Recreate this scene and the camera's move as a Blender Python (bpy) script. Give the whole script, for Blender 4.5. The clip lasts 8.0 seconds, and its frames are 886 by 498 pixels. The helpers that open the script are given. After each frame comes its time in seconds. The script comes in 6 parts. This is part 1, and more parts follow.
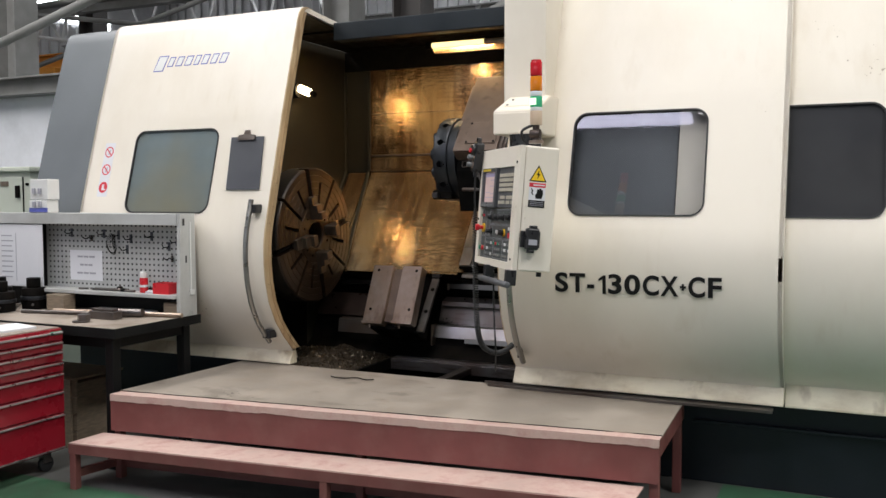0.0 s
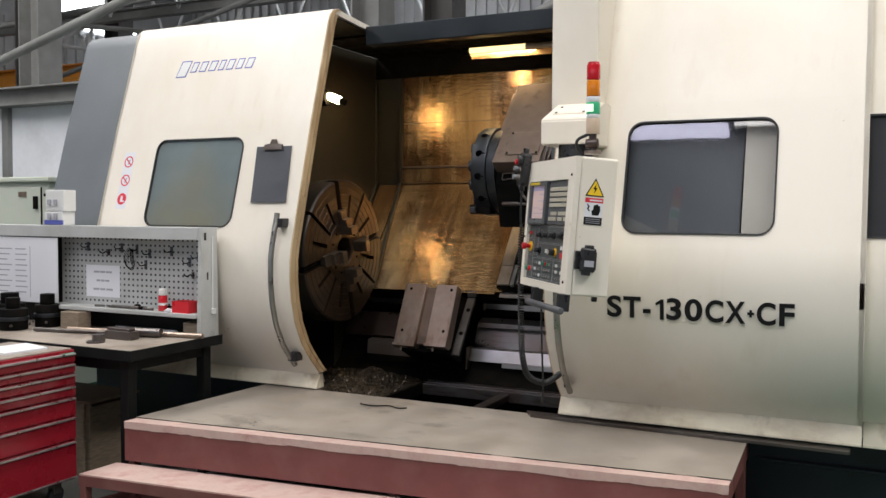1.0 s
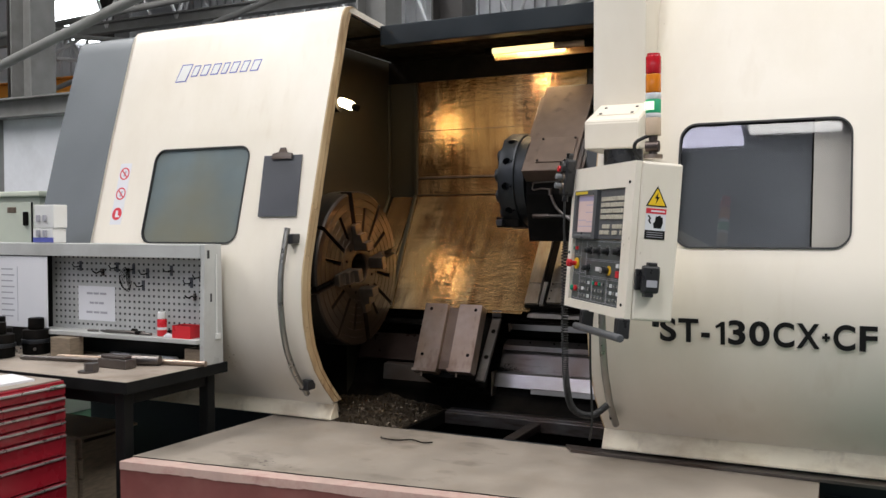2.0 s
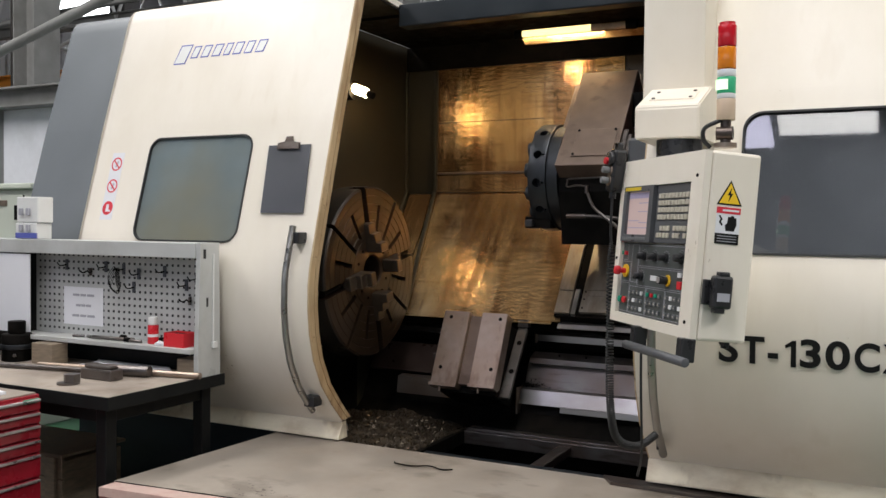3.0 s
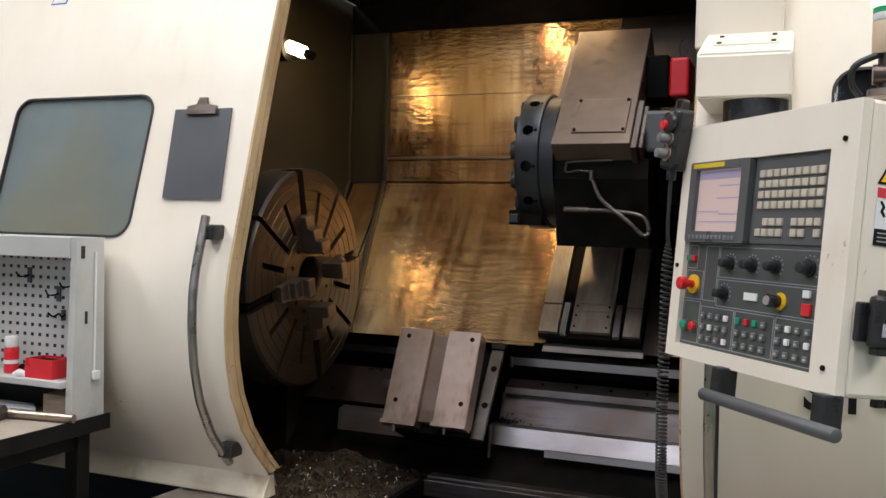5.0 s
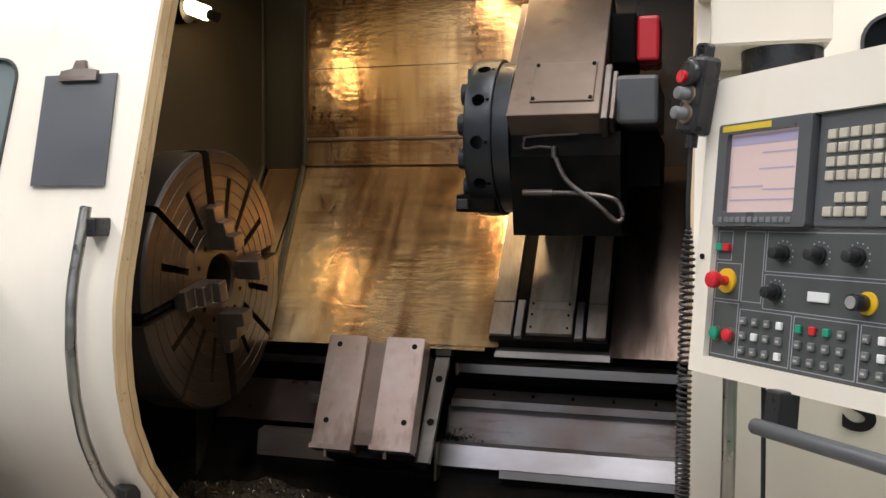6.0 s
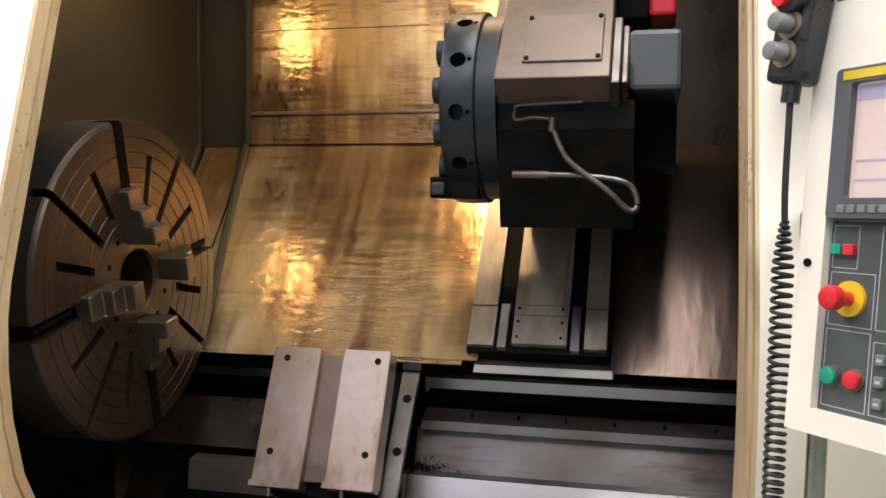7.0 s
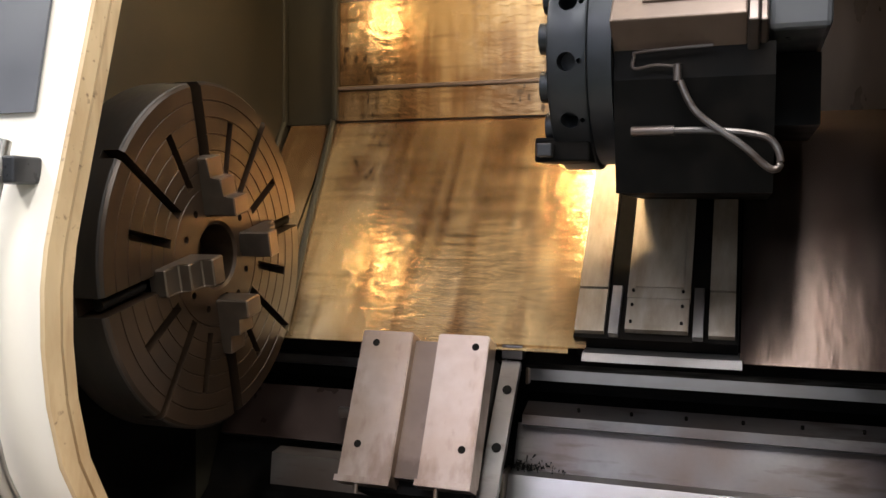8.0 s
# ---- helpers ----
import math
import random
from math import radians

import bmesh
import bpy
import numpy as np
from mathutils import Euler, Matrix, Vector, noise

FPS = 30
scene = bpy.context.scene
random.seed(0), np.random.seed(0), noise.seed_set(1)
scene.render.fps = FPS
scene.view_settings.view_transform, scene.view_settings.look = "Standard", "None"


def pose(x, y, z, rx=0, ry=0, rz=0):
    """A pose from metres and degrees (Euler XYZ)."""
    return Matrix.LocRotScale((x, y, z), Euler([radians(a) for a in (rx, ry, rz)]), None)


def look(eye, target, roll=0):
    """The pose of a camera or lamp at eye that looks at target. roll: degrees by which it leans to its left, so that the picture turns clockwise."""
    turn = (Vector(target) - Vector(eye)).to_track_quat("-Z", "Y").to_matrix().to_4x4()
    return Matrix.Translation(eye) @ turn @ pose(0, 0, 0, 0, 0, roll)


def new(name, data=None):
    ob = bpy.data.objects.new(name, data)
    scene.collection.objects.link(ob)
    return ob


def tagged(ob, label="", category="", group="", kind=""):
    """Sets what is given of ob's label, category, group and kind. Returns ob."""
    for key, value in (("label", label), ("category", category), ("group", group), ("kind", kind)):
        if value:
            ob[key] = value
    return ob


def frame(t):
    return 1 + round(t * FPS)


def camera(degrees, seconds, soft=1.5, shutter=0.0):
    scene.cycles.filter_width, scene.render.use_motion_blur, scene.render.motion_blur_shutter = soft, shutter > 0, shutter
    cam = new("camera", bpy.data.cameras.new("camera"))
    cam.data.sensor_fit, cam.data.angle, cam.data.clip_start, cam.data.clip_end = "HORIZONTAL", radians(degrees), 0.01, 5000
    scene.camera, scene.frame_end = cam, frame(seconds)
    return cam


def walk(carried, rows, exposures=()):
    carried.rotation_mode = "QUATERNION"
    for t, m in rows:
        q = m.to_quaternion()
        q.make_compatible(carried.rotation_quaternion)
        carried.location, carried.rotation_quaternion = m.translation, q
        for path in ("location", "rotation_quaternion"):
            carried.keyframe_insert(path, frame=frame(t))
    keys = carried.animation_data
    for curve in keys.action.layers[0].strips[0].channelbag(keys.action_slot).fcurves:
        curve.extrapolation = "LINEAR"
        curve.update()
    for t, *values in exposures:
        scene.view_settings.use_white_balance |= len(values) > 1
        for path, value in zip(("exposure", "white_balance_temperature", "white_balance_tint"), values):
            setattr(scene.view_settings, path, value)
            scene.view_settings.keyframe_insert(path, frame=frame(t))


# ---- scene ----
cam = camera(53.1, 8.0)
PATH = [
    (0, (-0.054, 0.128, 1.438), (-0.89, 1.942, 1.325), -0.1),
    (0.5, (-0.135, 0.277, 1.444), (-1.008, 2.073, 1.337), 0.8),
    (1, (-0.275, 0.399, 1.45), (-1.156, 2.192, 1.365), 0.3),
    (1.5, (-0.446, 0.528, 1.456), (-1.313, 2.33, 1.393), -0.4),
    (3, (-0.818, 1.09, 1.446), (-1.72, 2.874, 1.392), 0.6),
    (3.5, (-0.983, 1.243, 1.458), (-1.841, 3.049, 1.398), 0.1),
    (4, (-1.106, 1.439, 1.441), (-1.957, 3.248, 1.38), 0.4),
    (4.5, (-1.224, 1.658, 1.436), (-2.068, 3.47, 1.387), 1.4),
    (4.7, (-1.271, 1.738, 1.425), (-2.081, 3.566, 1.38), 1.7),
    (6, (-1.608, 2.275, 1.404), (-2.163, 4.195, 1.343), 0.4),
    (6.5, (-1.667, 2.542, 1.41), (-2.172, 4.476, 1.353), 1.4),
    (7, (-1.78, 2.755, 1.404), (-2.243, 4.699, 1.318), 0.6),
    (7.5, (-1.862, 2.916, 1.336), (-2.397, 4.842, 1.264), -0.3),
    (8, (-1.878, 2.97, 1.305), (-2.527, 4.86, 1.238), 0.4),
]
walk(cam, [(t, look(eye, target, roll)) for t, eye, target, roll in PATH], [(0, 0.02), (1.5, 0.0), (3.5, -0.04), (4.5, 0.02), (6.0, 0.39), (6.5, 0.60), (7.0, 0.80), (7.5, 1.00), (8.0, 1.03)])

FLOOR = 0.03

# ---- light ----
world = bpy.data.worlds.new("sky")
scene.world = world
world.use_nodes = True
wn = world.node_tree.nodes
sky = wn.new("ShaderNodeTexSky")
sky.sky_type, sky.sun_disc = "NISHITA", False
sky.sun_elevation, sky.sun_rotation = radians(50), radians(200)
world.node_tree.links.new(sky.outputs[0], wn["Background"].inputs[0])
wn["Background"].inputs[1].default_value = 0.1


def area(name, m, sx, sy, watts, colour):
    lamp = bpy.data.lights.new(name, "AREA")
    lamp.shape, lamp.size, lamp.size_y, lamp.energy, lamp.color = "RECTANGLE", sx, sy, watts, colour
    ob = new(name, lamp)
    ob.matrix_world = m
    return ob


# daylight through the roof lights and the high windows of the hall
for sx, w in ((-8.0, 1.6), (-1.6, 1.2), (4.0, 1.6)):
    y0 = -3.5 if w < 1.5 else -2.0
    area("roof_light_daylight", pose(sx, (y0 + 6) / 2, 7.45), w, 6 - y0, 49 * w * (6 - y0) * (1.0 if w > 1.5 else 0.75), (1.0, 0.98, 0.95))
area("window_daylight", pose(-1.0, -9.8, 4.9, 90, 0, 0), 18.0, 1.9, 70, (0.93, 0.96, 1.0))
# light of the warm tube inside the machine
area("tube_lamp", pose(-2.31, 5.277, 2.385, 48, 0, 0), 0.46, 0.025, 10.5, (1.0, 0.74, 0.42))


# ---- materials ----
def mat(name, colour, rough=0.5, metal=0.0, var=0.12, scale=6.0, bump=0.0, bump_scale=60.0, stain=None, stain_amount=0.0,
        stain_scale=2.0, stretch=(1, 1, 1), rough_var=0.15, coat=0.0, alpha=1.0, trans=0.0, rand=0.0, spec=0.5, bump_stretch=None, specks=None, stain_soft=False, relief=0.0016):
    m = bpy.data.materials.new(name)
    m.use_nodes = True
    nt = m.node_tree
    n, link = nt.nodes, nt.links.new
    b = n["Principled BSDF"]
    b.inputs["Roughness"].default_value, b.inputs["Metallic"].default_value = rough, metal
    b.inputs["Coat Weight"].default_value, b.inputs["Alpha"].default_value = coat, alpha
    b.inputs["Transmission Weight"].default_value, b.inputs["Specular IOR Level"].default_value = trans, spec
    co = n.new("ShaderNodeTexCoord")
    mp = n.new("ShaderNodeMapping")
    mp.inputs["Scale"].default_value = stretch
    geo = n.new("ShaderNodeNewGeometry")
    link(geo.outputs["Position"], mp.inputs[0])
    fine = n.new("ShaderNodeTexNoise")
    fine.inputs["Scale"].default_value, fine.inputs["Detail"].default_value = scale, 6.0
    link(mp.outputs[0], fine.inputs["Vector"])
    ramp = n.new("ShaderNodeMapRange")
    ramp.inputs["From Min"].default_value, ramp.inputs["From Max"].default_value = 0.3, 0.7
    ramp.inputs["To Min"].default_value, ramp.inputs["To Max"].default_value = 1 - var, 1 + var
    link(fine.outputs[0], ramp.inputs[0])
    mul = n.new("ShaderNodeVectorMath")
    mul.operation = "SCALE"
    mul.inputs[0].default_value = colour[:3]
    link(ramp.outputs[0], mul.inputs["Scale"])
    out = mul.outputs[0]
    if rand:
        oi = n.new("ShaderNodeObjectInfo")
        r2 = n.new("ShaderNodeMapRange")
        r2.inputs["To Min"].default_value, r2.inputs["To Max"].default_value = 1 - rand, 1 + rand
        link(oi.outputs["Random"], r2.inputs[0])
        m2 = n.new("ShaderNodeVectorMath")
        m2.operation = "SCALE"
        link(out, m2.inputs[0])
        link(r2.outputs[0], m2.inputs["Scale"])
        out = m2.outputs[0]
    if stain:
        big = n.new("ShaderNodeTexNoise")
        big.inputs["Scale"].default_value, big.inputs["Detail"].default_value, big.inputs["Roughness"].default_value = stain_scale, (3.0 if stain_soft else 8.0), (0.5 if stain_soft else 0.62)
        link(mp.outputs[0], big.inputs["Vector"])
        sr = n.new("ShaderNodeMapRange")
        sr.inputs["From Min"].default_value, sr.inputs["From Max"].default_value = (0.30, 0.75) if stain_soft else (0.45, 0.72)
        sr.inputs["To Max"].default_value = stain_amount
        link(big.outputs[0], sr.inputs[0])
        mix = n.new("ShaderNodeMix")
        mix.data_type = "RGBA"
        link(sr.outputs[0], mix.inputs["Factor"])
        link(out, mix.inputs[6])
        mix.inputs[7].default_value = (*stain, 1)
        out = mix.outputs[2]
    if specks:
        sp_ = n.new("ShaderNodeTexNoise")
        sp_.inputs["Scale"].default_value, sp_.inputs["Detail"].default_value = 64.0, 4.0
        gate = n.new("ShaderNodeTexNoise")
        gate.inputs["Scale"].default_value = 5.0
        for q in (sp_, gate):
            link(geo.outputs["Position"], q.inputs["Vector"])
        add = n.new("ShaderNodeMath")
        link(sp_.outputs[0], add.inputs[0])
        link(gate.outputs[0], add.inputs[1])
        s2 = n.new("ShaderNodeMapRange")
        s2.inputs["From Min"].default_value, s2.inputs["From Max"].default_value = 1.19, 1.30
        s2.inputs["To Max"].default_value = 0.75
        link(add.outputs[0], s2.inputs[0])
        mx = n.new("ShaderNodeMix")
        mx.data_type = "RGBA"
        link(s2.outputs[0], mx.inputs["Factor"])
        link(out, mx.inputs[6])
        mx.inputs[7].default_value = (*specks, 1)
        out = mx.outputs[2]
    link(out, b.inputs["Base Color"])
    rr = n.new("ShaderNodeMapRange")
    rr.inputs["From Min"].default_value, rr.inputs["From Max"].default_value = 0.3, 0.7
    rr.inputs["To Min"].default_value, rr.inputs["To Max"].default_value = max(0.02, rough - rough_var), min(1, rough + rough_var)
    link(fine.outputs[0], rr.inputs[0])
    link(rr.outputs[0], b.inputs["Roughness"])
    if bump:
        bn = n.new("ShaderNodeTexNoise")
        bn.inputs["Scale"].default_value, bn.inputs["Detail"].default_value = bump_scale, 4.0
        bm_ = n.new("ShaderNodeMapping")
        bm_.inputs["Scale"].default_value = bump_stretch or stretch
        link(geo.outputs["Position"], bm_.inputs[0])
        link(bm_.outputs[0], bn.inputs["Vector"])
        bp = n.new("ShaderNodeBump")
        bp.inputs["Strength"].default_value, bp.inputs["Distance"].default_value = bump, relief
        link(bn.outputs[0], bp.inputs["Height"])
        link(bp.outputs[0], b.inputs["Normal"])
    return m


def glow(name, colour, strength):
    m = bpy.data.materials.new(name)
    m.use_nodes = True
    b = m.node_tree.nodes["Principled BSDF"]
    b.inputs["Base Color"].default_value = (*colour, 1)
    b.inputs["Emission Color"].default_value = (*colour, 1)
    b.inputs["Emission Strength"].default_value = strength
    return m


CREAM = mat("cream_paint", (0.80, 0.742, 0.65), 0.38, var=0.025, scale=3, stain=(0.60, 0.52, 0.38), stain_amount=0.38, stain_scale=1.3, stretch=(1, 1, 0.45), bump=0.05, bump_scale=260, rough_var=0.06)
CREAM_WORN = mat("worn_cream_edge", (0.56, 0.42, 0.25), 0.5, var=0.12, scale=9, stain=(0.30, 0.17, 0.07), stain_amount=0.75, stain_scale=5, stretch=(1, 1, 0.35), specks=(0.10, 0.05, 0.025))
KICK = mat("cream_kick_strip", (0.80, 0.73, 0.58), 0.5, var=0.06, scale=7, stain=(0.40, 0.29, 0.17), stain_amount=0.6, stain_scale=4, stretch=(1, 1, 2))
GREY = mat("grey_paint", (0.16, 0.175, 0.19), 0.45, var=0.05, scale=4, bump=0.04, bump_scale=260, rough_var=0.06)
NAVY = mat("dark_base_paint", (0.013, 0.018, 0.023), 0.45, spec=0.3, var=0.25, scale=5, stain=(0.02, 0.022, 0.024), stain_amount=0.5)
# black metal; inside the machine this near-black also stands in for shade
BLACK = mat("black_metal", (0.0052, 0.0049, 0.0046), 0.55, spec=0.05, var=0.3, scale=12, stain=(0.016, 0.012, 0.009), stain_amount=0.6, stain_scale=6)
RUBBER = mat("black_rubber", (0.015, 0.015, 0.016), 0.6, var=0.15, scale=30)
PLASTIC = mat("black_plastic", (0.02, 0.02, 0.022), 0.35, var=0.1, scale=30)
OLIVE = mat("oily_inner_wall", (0.025, 0.0225, 0.015), 0.5, rough_var=0.05, spec=0.35, var=0.15, scale=3, stain=(0.038, 0.03, 0.018), stain_amount=0.7, stain_scale=2.5)
GOLD = mat("oiled_sheet_steel", (0.74, 0.53, 0.28), 0.22, metal=0.75, var=0.06, scale=14, bump=0.75, bump_scale=40, relief=0.0027, bump_stretch=(0.4, 1, 1.25), stain=(0.40, 0.23, 0.10), stain_amount=0.8, stain_scale=2.4, stain_soft=True, stretch=(2.2, 0.5, 0.45), rough_var=0.05)


def streaks(m, scale, detail, lo, hi, amount, colour):
    """Lays long streaks of another colour over a material; scale is the noise's own stretch."""
    nt = m.node_tree
    n, link = nt.nodes, nt.links.new
    b = n["Principled BSDF"]
    old = b.inputs["Base Color"].links[0].from_socket
    geo, mp = n.new("ShaderNodeNewGeometry"), n.new("ShaderNodeMapping")
    mp.inputs["Scale"].default_value = scale
    link(geo.outputs["Position"], mp.inputs[0])
    tex, wide = n.new("ShaderNodeTexNoise"), n.new("ShaderNodeTexNoise")
    tex.inputs["Scale"].default_value, tex.inputs["Detail"].default_value = 1.0, detail
    wide.inputs["Scale"].default_value, wide.inputs["Detail"].default_value = 3.2, 2.0
    link(mp.outputs[0], tex.inputs["Vector"])
    link(geo.outputs["Position"], wide.inputs["Vector"])
    add, rng, mix = n.new("ShaderNodeMath"), n.new("ShaderNodeMapRange"), n.new("ShaderNodeMix")
    link(tex.outputs[0], add.inputs[0])
    link(wide.outputs[0], add.inputs[1])
    rng.inputs["From Min"].default_value, rng.inputs["From Max"].default_value, rng.inputs["To Max"].default_value = lo, hi, amount
    link(add.outputs[0], rng.inputs[0])
    mix.data_type = "RGBA"
    link(rng.outputs[0], mix.inputs["Factor"])
    link(old, mix.inputs[6])
    mix.inputs[7].default_value = (*colour, 1)
    link(mix.outputs[2], b.inputs["Base Color"])


streaks(GOLD, (7, 1, 4), 3, 0.95, 1.22, 0.6, (0.44, 0.26, 0.115))
streaks(GOLD, (4, 1, 2.2), 2, 1.00, 1.25, 0.65, (0.78, 0.64, 0.44))
streaks(GOLD, (17, 1, 1.0), 3, 0.92, 1.16, 0.78, (0.22, 0.10, 0.04))
streaks(GOLD, (2.2, 1, 70), 3, 0.98, 1.22, 0.6, (0.24, 0.14, 0.065))
streaks(GOLD, (60, 1, 30), 3, 1.22, 1.31, 0.85, (0.06, 0.035, 0.018))
streaks(GOLD, (3, 1, 30), 4, 1.18, 1.28, 0.7, (0.13, 0.07, 0.03))
streaks(GOLD, (24, 1, 20), 4, 1.25, 1.34, 0.8, (0.09, 0.05, 0.022))
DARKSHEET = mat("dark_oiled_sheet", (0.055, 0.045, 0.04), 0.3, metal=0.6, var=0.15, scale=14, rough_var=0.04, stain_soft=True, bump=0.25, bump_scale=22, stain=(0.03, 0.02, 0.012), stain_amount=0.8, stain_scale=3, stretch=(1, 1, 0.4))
STEEL = mat("ground_steel", (0.37, 0.30, 0.25), 0.36, metal=0.85, rough_var=0.05, stain_soft=True, var=0.08, scale=30, stain=(0.30, 0.20, 0.13), stain_amount=0.55, stain_scale=6, stretch=(1, 1, 1), bump=0.06, bump_scale=120)
STEEL_DARK = mat("oily_steel", (0.17, 0.16, 0.155), 0.36, metal=0.8, var=0.15, scale=20, rough_var=0.05, stain_soft=True, stain=(0.07, 0.035, 0.02), stain_amount=0.8, stain_scale=5, bump=0.1, bump_scale=60)
BROWNSTEEL = mat("brown_oiled_casting", (0.19, 0.138, 0.11), 0.42, metal=0.45, var=0.1, scale=20, rough_var=0.05, stain_soft=True, stain=(0.08, 0.055, 0.04), stain_amount=0.7, stain_scale=3, bump=0.08, bump_scale=70)
CHUCKM = mat("oiled_chuck_iron", (0.019, 0.0122, 0.0075), 0.36, metal=0.4, var=0.10, scale=30, stain=(0.06, 0.035, 0.02), stain_amount=0.6, stain_scale=5, stain_soft=True, bump=0.06, bump_scale=90, rough_var=0.03)
# turned rim of the same casting, its shade put into a darker colour
RIMM = mat("shaded_turned_rim", (0.014, 0.0125, 0.0115), 0.48, metal=0.4, var=0.12, scale=40, stain=(0.04, 0.028, 0.018), stain_amount=0.6, stain_scale=6, stain_soft=True, rough_var=0.03, stretch=(3, 1, 1))
JAWM = mat("oiled_jaw_steel", (0.115, 0.09, 0.07), 0.36, metal=0.75, var=0.12, scale=30, stain=(0.06, 0.04, 0.025), stain_amount=0.6, stain_scale=9, stain_soft=True, rough_var=0.04)
# oily cover steel, with shade and dark reflections also put into its colour
SHEEN = mat("shiny_shaded_cover", (0.095, 0.073, 0.063), 0.24, metal=0.75, var=0.3, scale=12, bump=0.6, bump_scale=18, stain=(0.10, 0.06, 0.045), stain_amount=0.8, stain_scale=2.5, stain_soft=True, stretch=(2.0, 0.6, 0.45), rough_var=0.03)
TURRET = mat("blue_grey_turret_steel", (0.030, 0.033, 0.038), 0.4, metal=0.6, var=0.1, scale=25, rough_var=0.05, stain=(0.03, 0.03, 0.03), stain_amount=0.6, stain_scale=6)
# ground steel paler than STEEL, with reflected daylight put into the colour
LEDGE = mat("daylit_ground_ledge", (0.47, 0.46, 0.455), 0.33, metal=0.9, var=0.08, scale=16, rough_var=0.05, stain=(0.20, 0.165, 0.14), stain_amount=0.8, stain_scale=5, stain_soft=True, stretch=(0.5, 1, 1), bump=0.05, bump_scale=60)
SLIDE_STEEL = mat("matt_oiled_slide_steel", (0.33, 0.285, 0.235), 0.42, metal=0.35, var=0.10, scale=18, rough_var=0.06, stain=(0.16, 0.115, 0.07), stain_amount=0.7, stain_scale=5, stretch=(3, 1, 0.8), bump=0.06, bump_scale=90)
BED_BROWN = mat("brown_oily_bed_paint", (0.036, 0.023, 0.019), 0.34, metal=0.2, var=0.3, scale=9, stain=(0.03, 0.016, 0.012), stain_amount=0.8, stain_scale=5, rough_var=0.1)
CHROME = mat("brushed_handle_steel", (0.36, 0.35, 0.33), 0.36, metal=1.0, var=0.1, scale=20)
RED_PAINT = mat("red_oxide_paint", (0.175, 0.055, 0.050), 0.55, var=0.16, scale=5, stain=(0.22, 0.10, 0.085), stain_amount=0.55, stain_scale=6, bump=0.08, bump_scale=40)
PLATE = mat("worn_steel_deck", (0.31, 0.27, 0.228), 0.62, metal=0.1, var=0.14, scale=5, stain=(0.23, 0.19, 0.15), stain_amount=0.7, stain_scale=2.2, bump=0.1, bump_scale=50)
streaks(PLATE, (7, 11, 7), 5, 1.14, 1.36, 0.55, (0.12, 0.10, 0.08))
streaks(PLATE, (45, 60, 40), 3, 1.34, 1.44, 0.75, (0.05, 0.04, 0.035))
streaks(CREAM, (16, 16, 0.9), 3, 1.16, 1.42, 0.16, (0.50, 0.39, 0.24))
streaks(CREAM, (70, 70, 60), 2, 1.40, 1.46, 0.6, (0.25, 0.18, 0.10))
streaks(CREAM_WORN, (26, 26, 2.0), 4, 1.05, 1.30, 0.7, (0.24, 0.13, 0.06))
streaks(KICK, (12, 12, 3), 4, 1.08, 1.30, 0.65, (0.22, 0.15, 0.09))
streaks(STEEL, (30, 30, 5), 4, 1.04, 1.32, 0.5, (0.13, 0.075, 0.045))
streaks(BROWNSTEEL, (14, 14, 18), 4, 1.10, 1.30, 0.6, (0.055, 0.035, 0.025))
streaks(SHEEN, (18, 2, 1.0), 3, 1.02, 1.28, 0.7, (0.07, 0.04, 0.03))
streaks(STEEL_DARK, (8, 40, 40), 4, 1.08, 1.30, 0.6, (0.05, 0.03, 0.02))
PINK_EDGE = mat("worn_red_step_edge", (0.55, 0.40, 0.35), 0.6, var=0.15, scale=9, stain=(0.25, 0.10, 0.09), stain_amount=0.6, stain_scale=9)
CAB_RED = mat("red_enamel", (0.25, 0.010, 0.02), 0.3, var=0.06, scale=6, coat=0.3)
ALU = mat("aluminium_trim", (0.62, 0.6, 0.6), 0.35, metal=0.9, var=0.06, scale=20)
BENCH_GREY = mat("light_grey_enamel", (0.47, 0.475, 0.465), 0.42, var=0.05, scale=6, stain=(0.25, 0.24, 0.21), stain_amount=0.4, stain_scale=4)
BENCH_TOP = mat("dirty_bench_top", (0.32, 0.27, 0.225), 0.6, var=0.2, scale=8, stain=(0.10, 0.07, 0.05), stain_amount=0.8, stain_scale=4, bump=0.1)
BENCH_FRAME = mat("dark_bench_frame", (0.008, 0.0085, 0.0085), 0.5, spec=0.18, var=0.2, scale=8)
CONCRETE = mat("grey_floor", (0.12, 0.12, 0.115), 0.55, var=0.12, scale=2, stain=(0.06, 0.06, 0.057), stain_amount=0.7, stain_scale=1.2, bump=0.05)
GREEN = mat("green_floor_paint", (0.045, 0.13, 0.07), 0.45, var=0.15, scale=3, stain=(0.06, 0.07, 0.055), stain_amount=0.7, stain_scale=2.5)
WALLM = mat("hall_sheeting", (0.52, 0.52, 0.53), 0.6, var=0.06, scale=2, stain=(0.30, 0.30, 0.30), stain_amount=0.5)
WHITEWALL = mat("white_wall_panel", (0.84, 0.85, 0.90), 0.6, var=0.05, scale=2, stain=(0.45, 0.45, 0.47), stain_amount=0.4)
STRUCT = mat("grey_structural_steel", (0.22, 0.22, 0.215), 0.55, var=0.12, scale=5, stain=(0.10, 0.09, 0.08), stain_amount=0.5)
DARKSTRUCT = mat("dark_structural_steel", (0.045, 0.04, 0.038), 0.55, var=0.2, scale=5)
ROOFM = mat("roof_sheeting", (0.17, 0.17, 0.175), 0.7, var=0.15, scale=1)
ORANGE = mat("orange_crane_paint", (0.65, 0.26, 0.03), 0.45, var=0.1, scale=4)
